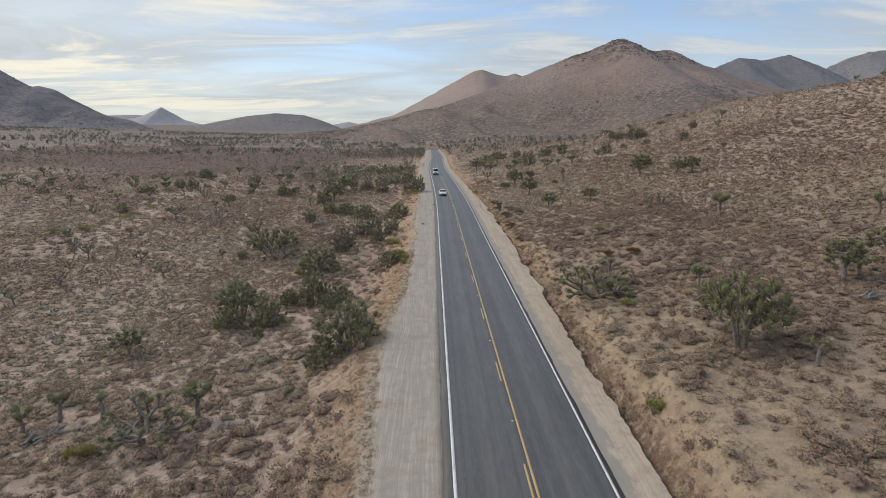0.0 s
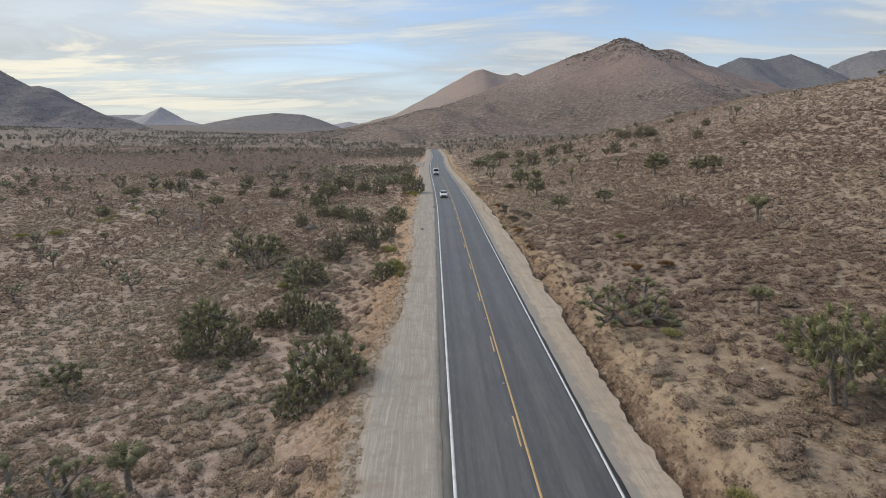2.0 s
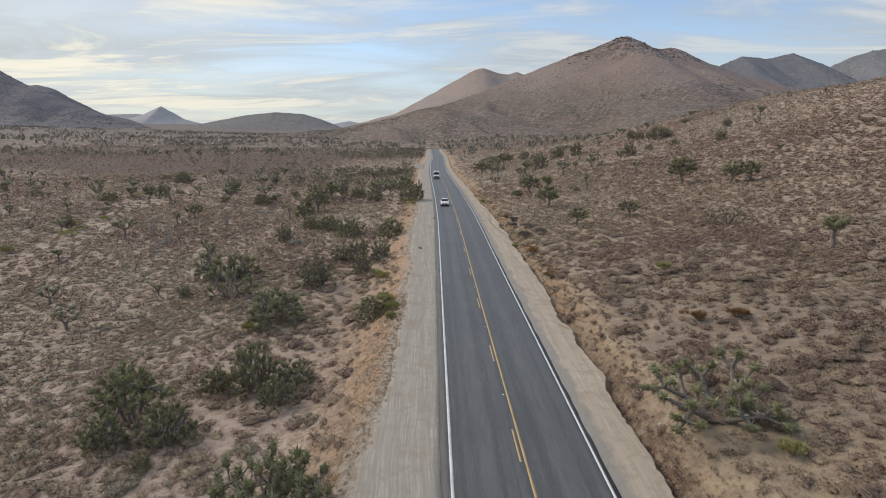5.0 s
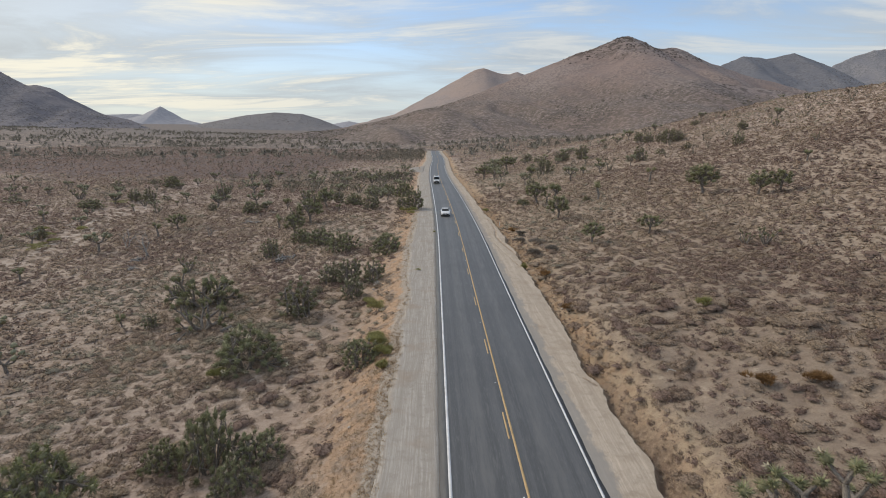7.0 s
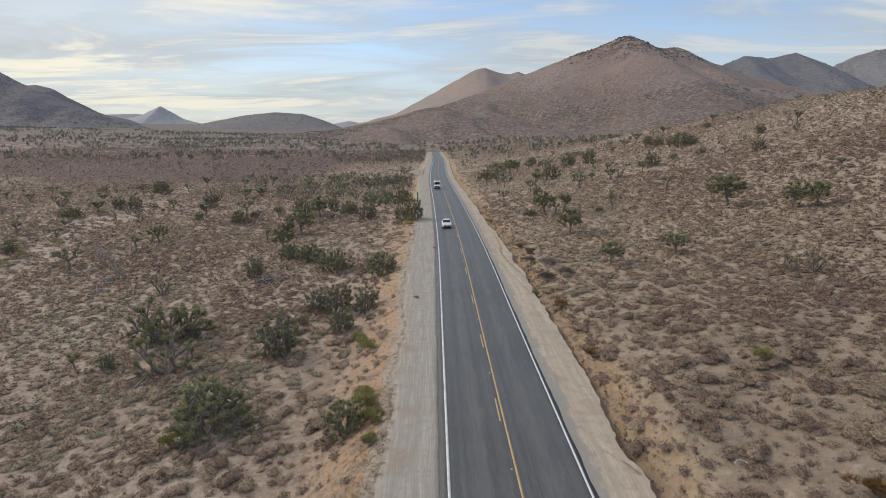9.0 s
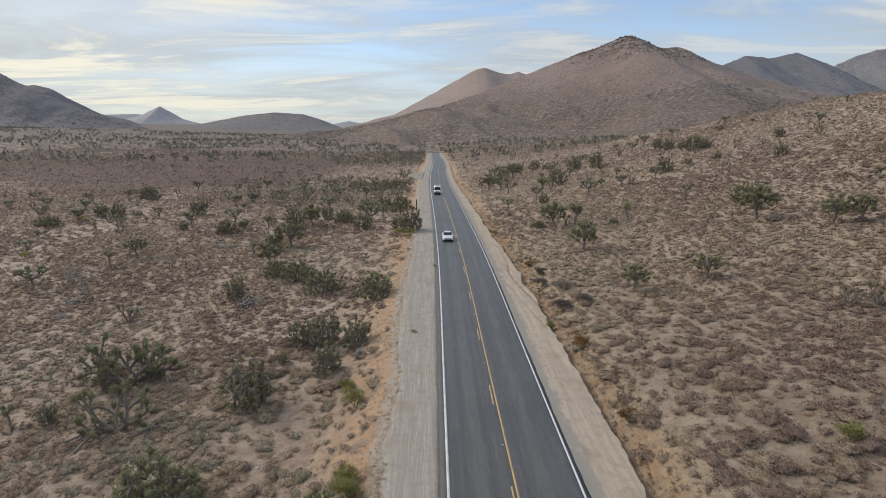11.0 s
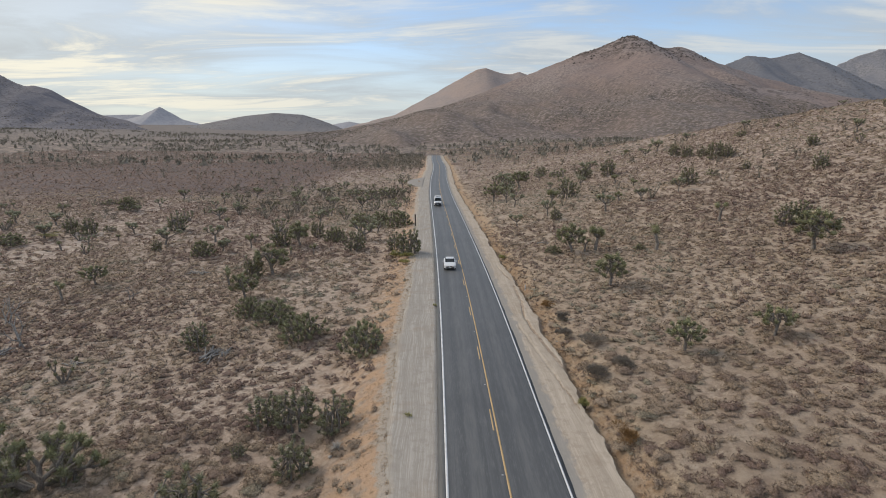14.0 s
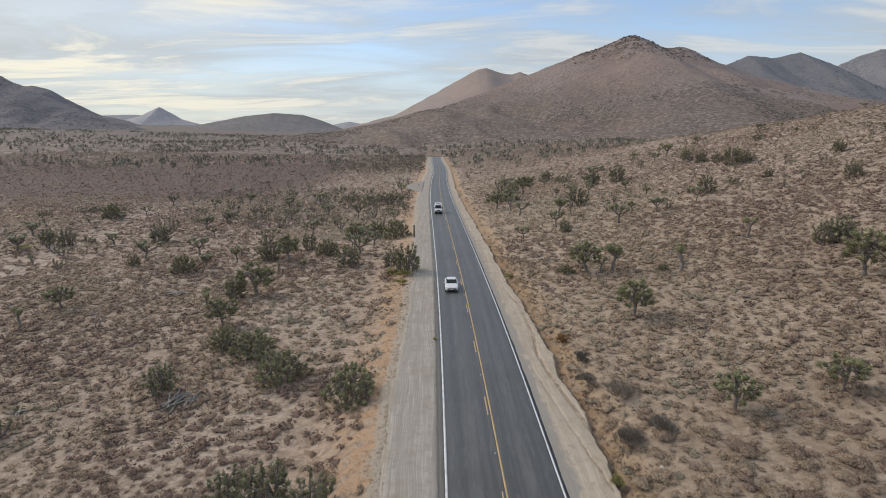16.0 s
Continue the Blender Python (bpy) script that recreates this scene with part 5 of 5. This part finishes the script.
# far trees: a dense belt beside the road and thin woods over the plain
def far_trees(name, count, seed, where, label, tufts=24):
    g = np.random.RandomState(seed)
    x, y = where(g, count)
    r = x - road_x(y)
    on = (r < shoulder_l(y) - 1.5) | (r > shoulder_r(y) + 3)
    on &= g.uniform(0, 1, len(x)) < 0.55 + 2.2 * fbm(x, y, 75, 3, seed + 9)
    x, y = x[on], y[on]
    tall = g.uniform(1.5, 3.6, len(x)) * np.where(g.uniform(0, 1, len(x)) < 0.12, 1.25, 1.0)
    shapes = tree_shapes(12, tufts, seed + 1) if tufts else mound_shapes(12, 5, 1, 6, seed + 1, 0.30, 0.25)
    if not tufts:
        tall = tall * 1.25
    scatter(name, x, y, tall * g.uniform(0.9, 1.5, len(x)), tall, g.uniform(0, 1, len(x)), shapes, FAR_LEAF, label, "woods", seed)


FAR_LEAF = scrub_material("far_foliage", rgb(0.222, 0.202, 0.162), rgb(0.325, 0.295, 0.238), rgb(0.36, 0.31, 0.26))
far_trees("distant_woods", 1500, 31, lambda g, c: (-9 - np.abs(g.normal(0, 34, c)), g.uniform(215, 660, c)), "dark olive belt of distant joshua trees beside the road")
far_trees("distant_woods", 13000, 61, lambda g, c: (g.uniform(-1300, 600, c), g.uniform(450, 1900, c)), "tiny distant trees dotting the far plain", 0)
far_trees("distant_woods", 3000, 41, lambda g, c: (g.uniform(-420, -30, c), g.uniform(190, 900, c)), "scattered distant joshua trees over the plain")
far_trees("distant_woods", 700, 51, lambda g, c: (10 + np.abs(g.normal(0, 120, c)), g.uniform(175, 800, c)), "scattered distant joshua trees on the slope")

# brush and rocks on the hills
def on_hill(name, surface, count, seed, sizes, tall, shapes, mat, label, category, weight):
    xx, yy, z = surface
    g = np.random.RandomState(seed)
    rows, cols = z.shape
    i, j = g.randint(0, rows - 1, count * 3), g.randint(0, cols - 1, count * 3)
    u, v = g.uniform(0, 1, count * 3), g.uniform(0, 1, count * 3)
    mix = lambda a: (a[i, j] * (1 - u) + a[i + 1, j] * u) * (1 - v) + (a[i, j + 1] * (1 - u) + a[i + 1, j + 1] * u) * v
    x, y, h = mix(xx), mix(yy), mix(z)
    on = np.nonzero((g.uniform(0, 1, len(x)) < weight(x, y, h)) & (h > height(x, y) - 1))[0][:count]
    x, y, h = x[on], y[on], h[on]
    size = g.uniform(*sizes, len(x))
    scatter(name, x, y, size, size * tall, g.uniform(0, 0.85, len(x)), shapes, mat, label, category, seed, h)


HILL_BRUSH = scrub_material("hill_brush", rgb(0.115, 0.102, 0.082), rgb(0.165, 0.145, 0.115), rgb(0.14, 0.13, 0.10))
ROCK = scrub_material("dark_rock", rgb(0.085, 0.070, 0.062), rgb(0.14, 0.115, 0.10), rgb(0.11, 0.095, 0.085))
mounds, rocks = shrub_shapes(10, 5, 61, 3.0, True), shrub_shapes(10, 0, 62, 1.0, True)
on_hill("hill_brush", MAIN_RANGE, 24000, 63, (2.6, 6.5), 1.0, mounds, HILL_BRUSH, "dark brush dotted over the mountain apron", "scrub", lambda x, y, h: (0.25 + 2.0 * fbm(x, y, 140, 3, 3)) * smooth(130, 40, h))
on_hill("hill_brush", SPUR_RANGE, 5000, 68, (1.8, 4.5), 1.0, mounds, HILL_BRUSH, "dark brush on the low spur", "scrub", lambda x, y, h: 0.3 + 1.6 * fbm(x, y, 90, 3, 8))
on_hill("summit_rocks", MAIN_RANGE, 14000, 64, (4.0, 13.0), 0.9, rocks, ROCK, "dark rocky outcrops about the summit", "rock", lambda x, y, h: smooth(170, 235, h) * smooth(1680, 1560, y) * (0.5 + 1.2 * fbm(x, y, 40, 2, 4)) + 0.6 * np.exp(-((x - 486 - 0.05 * (1540 - y)) / 6) ** 2) * smooth(130, 180, h))
on_hill("hill_brush", TWIN_RANGE, 2600, 65, (5.0, 11.0), 1.0, mounds, HILL_BRUSH, "dark brush on the far mountain", "scrub", lambda x, y, h: 0.3 + 1.0 * fbm(x, y, 200, 3, 5))
on_hill("hill_brush", LEFT_RANGE, 4500, 66, (3.5, 8.0), 1.0, mounds, HILL_BRUSH, "dark brush on the shaded slope", "scrub", lambda x, y, h: 0.4 + 1.0 * fbm(x, y, 160, 3, 6))
on_hill("hill_brush", LOW_RANGE, 1600, 67, (4.0, 8.0), 1.0, mounds, HILL_BRUSH, "dark brush on the low hill", "scrub", lambda x, y, h: 0.3 + 1.0 * fbm(x, y, 160, 3, 7))

# straw-coloured grass along the road's edges
g = np.random.RandomState(71)
y = np.concatenate([g.uniform(16, 170, 5600), 20 + 60 * g.uniform(0, 1, 5600), g.uniform(16, 170, 1100)])
left = np.arange(len(y)) < 11200
x = np.where(left, shoulder_l(y) - np.abs(g.normal(0.15, 2.6, len(y))) + 0.25, shoulder_r(y) + 0.3 + np.abs(g.normal(0.2, 0.8, len(y)))) + road_x(y)
size = g.uniform(0.22, 0.62, len(y))
scatter("dry_grass", x, y, size, size * 0.8, g.uniform(0, 1, len(y)), shrub_shapes(8, 16, 73, 0.7), STRAW, "orange-tan dry grass along the road edge", "grass", 74)


# ---------- brush beside the road ----------
def bush(name, x, y, wide, tall, mat, label, category, seed, twigs=260, blade=0.10):
    """One rounded bush: woody stems under a crown of fine upright twigs."""
    g = np.random.RandomState(seed)
    thing = tagged(new(name), label, category, "brush beside the road")
    thing.location = (x, y, float(height(x, y)) - 0.02)
    stems, faces = [], []
    for k in range(7):
        t = k * 0.9 + g.uniform(-0.3, 0.3)
        v, f = tube(Vector((0, 0, -0.1)), Vector((math.cos(t) * wide * 0.28, math.sin(t) * wide * 0.28, tall * 0.6)), 0.03, 0.015, 4)
        faces += [[i + len(stems) for i in face] for face in f]
        stems += v
    part("stems", mesh_of("stems", np.array([v[:] for v in stems]), faces, BARK), thing)
    lobes = g.normal(size=(7, 3)) * [0.20, 0.20, 0.10] + [0, 0, 0.45]
    lobe = lobes[g.randint(0, 7, twigs)]
    d = g.normal(size=(twigs, 3))
    d[:, 2] = np.abs(d[:, 2]) * 0.9
    d /= np.linalg.norm(d, axis=1, keepdims=True)
    p = (lobe + d * 0.24 * g.uniform(0.5, 1.0, (twigs, 1))) * [wide, wide, tall]
    p[:, 2] = np.maximum(p[:, 2], 0.02)
    q = p + (d * 0.8 + [0, 0, 0.6]) * 0.22 * g.uniform(0.6, 1.3, (twigs, 1))
    s = np.cross(d, g.normal(size=(twigs, 3)))
    s = s / np.linalg.norm(s, axis=1, keepdims=True) * blade * 0.5
    me = mesh_of("crown", np.stack([p - s, p + s, q], 1).reshape(-1, 3), np.arange(twigs * 3).reshape(-1, 3), mat)
    attribute(me, "tint", np.full(twigs * 3, g.uniform(0, 0.75)))
    tagged(part("crown", me, thing), kind="stuff")
    return thing


GREY_SCRUB = scrub_material("grey_sage", rgb(0.31, 0.275, 0.235), rgb(0.40, 0.355, 0.30), rgb(0.35, 0.32, 0.26))
RUST_SCRUB = scrub_material("rusty_brush", rgb(0.38, 0.23, 0.105), rgb(0.46, 0.29, 0.13), rgb(0.36, 0.26, 0.14))
for k, (x, y, w, h) in enumerate([(-8.9, 77.4, 2.3, 1.1), (-8.3, 75.0, 1.2, 0.8), (-10.4, 90.2, 2.1, 1.4), (-9.4, 79.0, 1.8, 1.2), (-8.3, 72.4, 0.7, 0.6), (-11.4, 160.9, 2.6, 1.3), (-8.9, 158.2, 2.1, 1.0), (-11.2, 93.6, 1.4, 1.1), (-9.2, 153.2, 1.8, 0.8), (-76.3, 119.8, 4.5, 1.3), (-80.2, 115.2, 3.5, 1.2), (-75.5, 135.2, 4.0, 1.4), (-90.5, 192.6, 4.5, 1.5), (-22.6, 77.2, 2.0, 1.0), (-25.7, 32.7, 1.6, 0.9), (-81.0, 146.0, 3.4, 1.2), (-84.5, 150.0, 3.0, 1.1), (-78.5, 153.0, 2.6, 1.0), (-77.0, 142.0, 2.4, 1.0)]):
    bush("rabbitbrush", x, y, w, h, RABBIT, "rounded yellow-green rabbitbrush " + ("beside the gravel shoulder" if x > -13 else "among the scrub" if x > -40 else "in the sandy wash"), "bush", 900 + k, 1700, 0.035)
for k, (x, y, w, h) in enumerate([(7.5, 29.4, 1.1, 0.9), (7.3, 104.2, 0.9, 0.9), (11.3, 45.6, 1.3, 0.6), (6.9, 156.2, 1.5, 0.9), (17.9, 77.1, 1.7, 0.8)]):
    bush("rabbitbrush", x, y, w, h, RABBIT, "small green bush at the foot of the cut bank", "bush", 930 + k, 900, 0.035)
for k, (x, y, w, h) in enumerate([(14.8, 62.5, 1.4, 0.7), (17.1, 62.0, 1.3, 0.7), (8.7, 98.2, 2.3, 0.9), (8.9, 128.0, 1.6, 0.8), (8.4, 84.0, 1.5, 0.7)]):
    bush("brush", x, y, w, h, RUST_SCRUB, "rust-coloured dry bush on the bank", "bush", 950 + k, 1200, 0.035)
for k, (x, y, w, h) in enumerate([(9.3, 108.0, 3.0, 1.0), (10.3, 115.0, 3.6, 1.1), (11.6, 108.6, 2.2, 0.9), (8.9, 118.0, 1.8, 0.9), (9.4, 122.5, 1.6, 0.9)]):
    bush("sagebrush", x, y, w, h, GREY_SCRUB, "grey twiggy sagebrush on the bank", "bush", 970 + k, 1800, 0.03)
for k, (x, y, w) in enumerate([(-6.3, 102.4, 0.55), (-4.35, 129.6, 0.5)]):
    bush("weed", x, y, w, 0.25, RABBIT, "small green weed growing through the gravel", "weed", 990 + k, 70, 0.05)


def log_pile(x, y, long, seed, count=6):
    """Fallen grey limbs of a dead tree, lying crosswise."""
    g = random.Random(seed)
    thing = tagged(new("fallen_tree"), "weathered grey fallen joshua limbs on the sand", "fallen tree", "fallen limbs")
    thing.location = (x, y, float(height(x, y)))
    heading = g.uniform(0, 3.1)
    for k in range(count):
        a = heading + g.uniform(-0.7, 0.7)
        span = long * g.uniform(0.35, 0.75)
        p = Vector((g.uniform(-0.3, 0.3) * long * 0.9, g.uniform(-0.3, 0.3) * long * 0.6, 0.07 + 0.07 * (k % 3) + 0.05 * (k // 6)))
        e = Vector((math.cos(a), math.sin(a), g.uniform(-0.03, 0.16)))
        verts, faces = [], []
        pts = [p - e * span * 0.5, p + Vector((0, 0, g.uniform(0, 0.08))), p + e * span * 0.5]
        limbs = [(pts[0], pts[1], 0.10, 0.09), (pts[1], pts[2], 0.09, 0.05), (pts[1], pts[1] + (e + Vector((g.uniform(-0.7, 0.7), g.uniform(-0.7, 0.7), 0.5))).normalized() * span * 0.35, 0.06, 0.03)]
        for limb in limbs:
            v, f = tube(*limb)
            faces += [[i + len(verts) for i in face] for face in f]
            verts += v
        part("limb", mesh_of("limb", np.array([v[:] for v in verts]), faces, DEADWOOD, True), thing)


for k, (x, y, long) in enumerate([(-30.4, 89.1, 3.4), (-26.4, 90.4, 2.0), (-50.6, 119.3, 3.4), (25.9, 38.4, 2.8), (-30.0, 35.6, 3.0), (-24.3, 35.2, 3.4), (-43.0, 121.0, 3.0), (-52.5, 124.5, 3.5), (11.5, 49.0, 2.6), (14.0, 160.0, 2.2)]):
    log_pile(x, y, long, 40 + k)
log_pile(-27.6, 121.4, 4.6, 61, 22)
log_pile(-43.6, 156.8, 3.6, 62, 14)


def pale_branch(x, y):
    """A bleached curved branch lying on the slope."""
    thing = tagged(new("branch"), "bleached white curved branch lying on the scrub slope", "branch")
    bend = [Vector((0.34 * math.cos(a), 0.34 * math.sin(a) * 0.8, 0.06 + 0.05 * a)) for a in (0.2, 0.8, 1.4, 2.0, 2.7, 3.2)]
    verts, faces = [], []
    for k in range(5):
        p, q = (Vector((v.x, v.y, float(height(x + v.x, y + v.y) - height(x, y)) + v.z)) for v in bend[k:k + 2])
        v, f = tube(p, q, 0.045 - 0.006 * k, 0.039 - 0.006 * k)
        faces += [[i + len(verts) for i in face] for face in f]
        verts += v
    part("limb", mesh_of("limb", np.array([v[:] for v in verts]), faces, PALE_WOOD, True), thing)
    thing.location = (x, y, float(height(x, y)))


def dead_yucca(x, y, size, seed):
    """A collapsed fan of bleached leaves round a short stump."""
    thing = tagged(new("dead_yucca"), "bleached grey fan of dead yucca leaves", "dead yucca")
    thing.location = (x, y, float(height(x, y)))
    v, f = tube(Vector((0, 0, -0.1)), Vector((0.05, 0, 0.35)), 0.14, 0.10)
    part("stump", mesh_of("stump", np.array([p[:] for p in v]), f, DEADWOOD, True), thing)
    v, f = rosettes([(Vector((0.05, 0, 0.28)), Vector((-0.35, -0.3, 0.8)).normalized())], seed, 230, size, 0.05, 0.35, 0.2)
    v[:, 2] = np.maximum(v[:, 2], 0.03)
    tagged(part("dead_leaves", mesh_of("dead_leaves", v, f, PALE_WOOD), thing, "long bleached dead leaves"), kind="stuff")


pale_branch(10.9, 66.2)
dead_yucca(-11.3, 100.1, 0.75, 77)


def stone(x, y, size, seed, label="pale angular stone on the ground"):
    bm = bmesh.new()
    bmesh.ops.create_icosphere(bm, subdivisions=2, radius=size)
    for v in bm.verts:
        v.co *= 1 + 0.35 * noise.noise(v.co * 2.2 / size + Vector((seed, 0, 0)))
        v.co.z *= 0.6
    ob = tagged(new("stone", from_bm("stone", bm, STONE)), label, "stone", "loose stones")
    ob.location = (x, y, float(height(x, y)) + size * 0.2)


for k, (x, y, size) in enumerate([(10.2, 104.7, 0.16), (-27.0, 123.7, 0.26), (-11.7, 99.8, 0.18), (-13.0, 52.0, 0.14), (8.2, 86.0, 0.15), (7.7, 51.0, 0.13), (8.0, 118.0, 0.12), (-13.5, 41.0, 0.14), (13.4, 38.5, 0.13), (-9.6, 64.5, 0.12), (9.2, 139.0, 0.16), (-16.0, 84.0, 0.14)]):
    stone(x, y, size, 3.7 * k)


# ---------- posts ----------
def marker_post(x, y, tall, mat, label, wide=0.09, cap=None):
    thing = tagged(new("marker_post"), label, "post")
    thing.location = (x, y, float(height(x, y)))
    part("post", box_mesh("post", (wide, wide * 0.6, tall + 0.2), (0, 0, tall / 2 - 0.1), mat, 0.008), thing)
    if cap:
        part("reflector", box_mesh("reflector", (wide * 0.8, 0.012, 0.16), (0, -wide * 0.3 - 0.007, tall - 0.15), cap, 0.003), thing)


marker_post(-8.7, 191.8, 2.6, POST_BROWN, "dark wooden post beside the shoulder", 0.26)
marker_post(7.7, 137.2, 0.75, POST_WHITE, "short white roadside marker post", 0.12, LAMP_GLASS)
marker_post(21.5, 121.6, 1.3, LATH, "thin wooden survey stake in the scrub", 0.06)


# ---------- vehicles ----------
def ring_of(y, half, z0, z1, soft, count=16):
    pts = []
    for k in range(count):
        t = 2 * math.pi * (k + 0.5) / count
        c, s = math.cos(t), math.sin(t)
        pts.append((half * math.copysign(abs(c) ** soft, c), y, (z0 + z1) / 2 + (z1 - z0) / 2 * math.copysign(abs(s) ** soft, s)))
    return pts


def loft(name, stations, mat, soft=0.32, count=20):
    """A closed body through rounded sections, given as (y, half breadth, bottom, top)."""
    verts = [p for st in stations for p in ring_of(*st, soft, count)]
    faces = []
    for j in range(len(stations) - 1):
        for k in range(count):
            a, b = j * count + k, j * count + (k + 1) % count
            faces.append([a, b, b + count, a + count])
    faces.append(list(range(count)))
    faces.append(list(range((len(stations) - 1) * count, len(stations) * count))[::-1])
    me = mesh_of(name, np.array(verts), faces, mat, True)
    return me


def disc(name, radius, deep, mat, segments=24):
    bm = bmesh.new()
    bmesh.ops.create_cone(bm, cap_ends=True, segments=segments, radius1=radius, radius2=radius, depth=deep, matrix=Matrix.Rotation(math.pi / 2, 4, "Y"))
    bmesh.ops.bevel(bm, geom=[e for e in bm.edges if e.calc_face_angle(0) > 1], offset=min(0.02, deep * 0.2), segments=2, affect="EDGES")
    return from_bm(name, bm, mat)


def vehicle(x, y, label, category, body, glass, roof, wheels, extras):
    thing = tagged(new(category.replace(" ", "_")), label, category)
    thing.location = (x, y, float(road_z(y)))
    part("body", body, thing)
    part("windows", glass, thing, "dark tinted glass")
    part("roof", roof, thing)
    radius, track, axles = wheels
    tyre, rim = disc("tyre", radius, 0.22, TYRE), disc("rim", radius * 0.62, 0.235, RIM, 16)
    for side in (-1, 1):
        for ay in axles:
            w = part("wheel", tyre, thing)
            w.location = (side * track, ay, radius)
            part("rim", rim, w)
    for name, size, at, mat, note in extras:
        part(name, box_mesh(name, size, at, mat, min(size) * 0.3), thing, note)


# the sedan comes towards the eye: its nose points back along the road
vehicle(-1.75 + float(road_x(150)), 150.0, "white four-door sedan on the asphalt lane", "sedan",
        loft("body", [(-2.35, 0.62, 0.35, 0.62), (-2.28, 0.80, 0.25, 0.72), (-2.0, 0.90, 0.20, 0.80), (-1.2, 0.92, 0.18, 0.93), (-0.75, 0.92, 0.18, 0.99), (1.4, 0.92, 0.18, 1.03), (1.95, 0.90, 0.20, 1.03), (2.25, 0.84, 0.28, 0.98), (2.35, 0.70, 0.36, 0.85)], CAR_WHITE),
        loft("windows", [(-0.95, 0.72, 0.90, 0.98), (-0.25, 0.70, 0.90, 1.36), (0.1, 0.69, 0.90, 1.42), (0.9, 0.68, 0.90, 1.41), (1.75, 0.66, 0.90, 1.04)], CAR_GLASS, 0.35),
        loft("roof", [(-0.30, 0.56, 1.33, 1.375), (-0.1, 0.63, 1.36, 1.435), (0.4, 0.64, 1.38, 1.455), (0.9, 0.61, 1.36, 1.435), (1.15, 0.55, 1.28, 1.33)], CAR_WHITE, 0.5),
        (0.33, 0.80, (-1.42, 1.38)),
        [("headlight", (0.34, 0.14, 0.12), (-0.66, -2.22, 0.66), LAMP_GLASS, "clear headlight"), ("headlight", (0.34, 0.14, 0.12), (0.66, -2.22, 0.66), LAMP_GLASS, "clear headlight"),
         ("grille", (0.62, 0.08, 0.10), (0, -2.33, 0.58), BLACK_TRIM, "black grille"), ("bumper_intake", (1.15, 0.10, 0.16), (0, -2.31, 0.36), BLACK_TRIM, "black lower intake"),
         ("number_plate", (0.30, 0.02, 0.14), (0, -2.385, 0.47), WHITE_PAINT, "plain pale plate"), ("mirror", (0.20, 0.12, 0.13), (-1.00, -0.62, 1.03), CAR_WHITE, ""), ("mirror", (0.20, 0.12, 0.13), (1.00, -0.62, 1.03), CAR_WHITE, ""),
         ("pillar", (0.05, 0.07, 0.40), (-0.70, 0.35, 1.16), CAR_WHITE, ""), ("pillar", (0.05, 0.07, 0.40), (0.70, 0.35, 1.16), CAR_WHITE, "")])
vehicle(-1.75 + float(road_x(231)), 231.0, "white high-roof panel van on the asphalt lane", "van",
        loft("body", [(-2.95, 0.85, 0.45, 0.95), (-2.85, 0.97, 0.32, 1.12), (-2.3, 1.0, 0.28, 1.25), (-1.85, 1.0, 0.28, 1.55), (-1.2, 1.0, 0.28, 2.35), (-0.9, 1.0, 0.28, 2.52), (2.8, 1.0, 0.30, 2.55), (2.95, 0.96, 0.38, 2.48)], CAR_WHITE, 0.22),
        loft("windows", [(-2.06, 0.86, 1.30, 1.42), (-1.90, 0.90, 1.32, 1.62), (-1.36, 0.88, 1.40, 2.22), (-1.22, 0.80, 1.50, 2.26)], CAR_GLASS, 0.3),
        loft("roof", [(-0.9, 0.80, 2.50, 2.56), (-0.7, 0.86, 2.50, 2.62), (2.6, 0.86, 2.50, 2.62), (2.8, 0.80, 2.48, 2.56)], CAR_WHITE, 0.4),
        (0.36, 0.88, (-1.95, 1.95)),
        [("headlight", (0.28, 0.14, 0.26), (-0.76, -2.82, 0.98), LAMP_GLASS, "clear headlight"), ("headlight", (0.28, 0.14, 0.26), (0.76, -2.82, 0.98), LAMP_GLASS, "clear headlight"),
         ("grille", (0.95, 0.10, 0.26), (0, -2.90, 0.92), BLACK_TRIM, "black grille"), ("bumper", (1.80, 0.24, 0.34), (0, -2.90, 0.50), BLACK_TRIM, "dark grey bumper"),
         ("number_plate", (0.30, 0.02, 0.14), (0, -3.035, 0.55), WHITE_PAINT, "plain pale plate"), ("mirror", (0.20, 0.12, 0.34), (-1.13, -1.72, 1.60), BLACK_TRIM, "black mirror"), ("mirror", (0.20, 0.12, 0.34), (1.13, -1.72, 1.60), BLACK_TRIM, "black mirror"),
         ("roof_light_bar", (1.1, 0.12, 0.08), (0, -0.85, 2.64), BLACK_TRIM, "thin dark roof bar")])
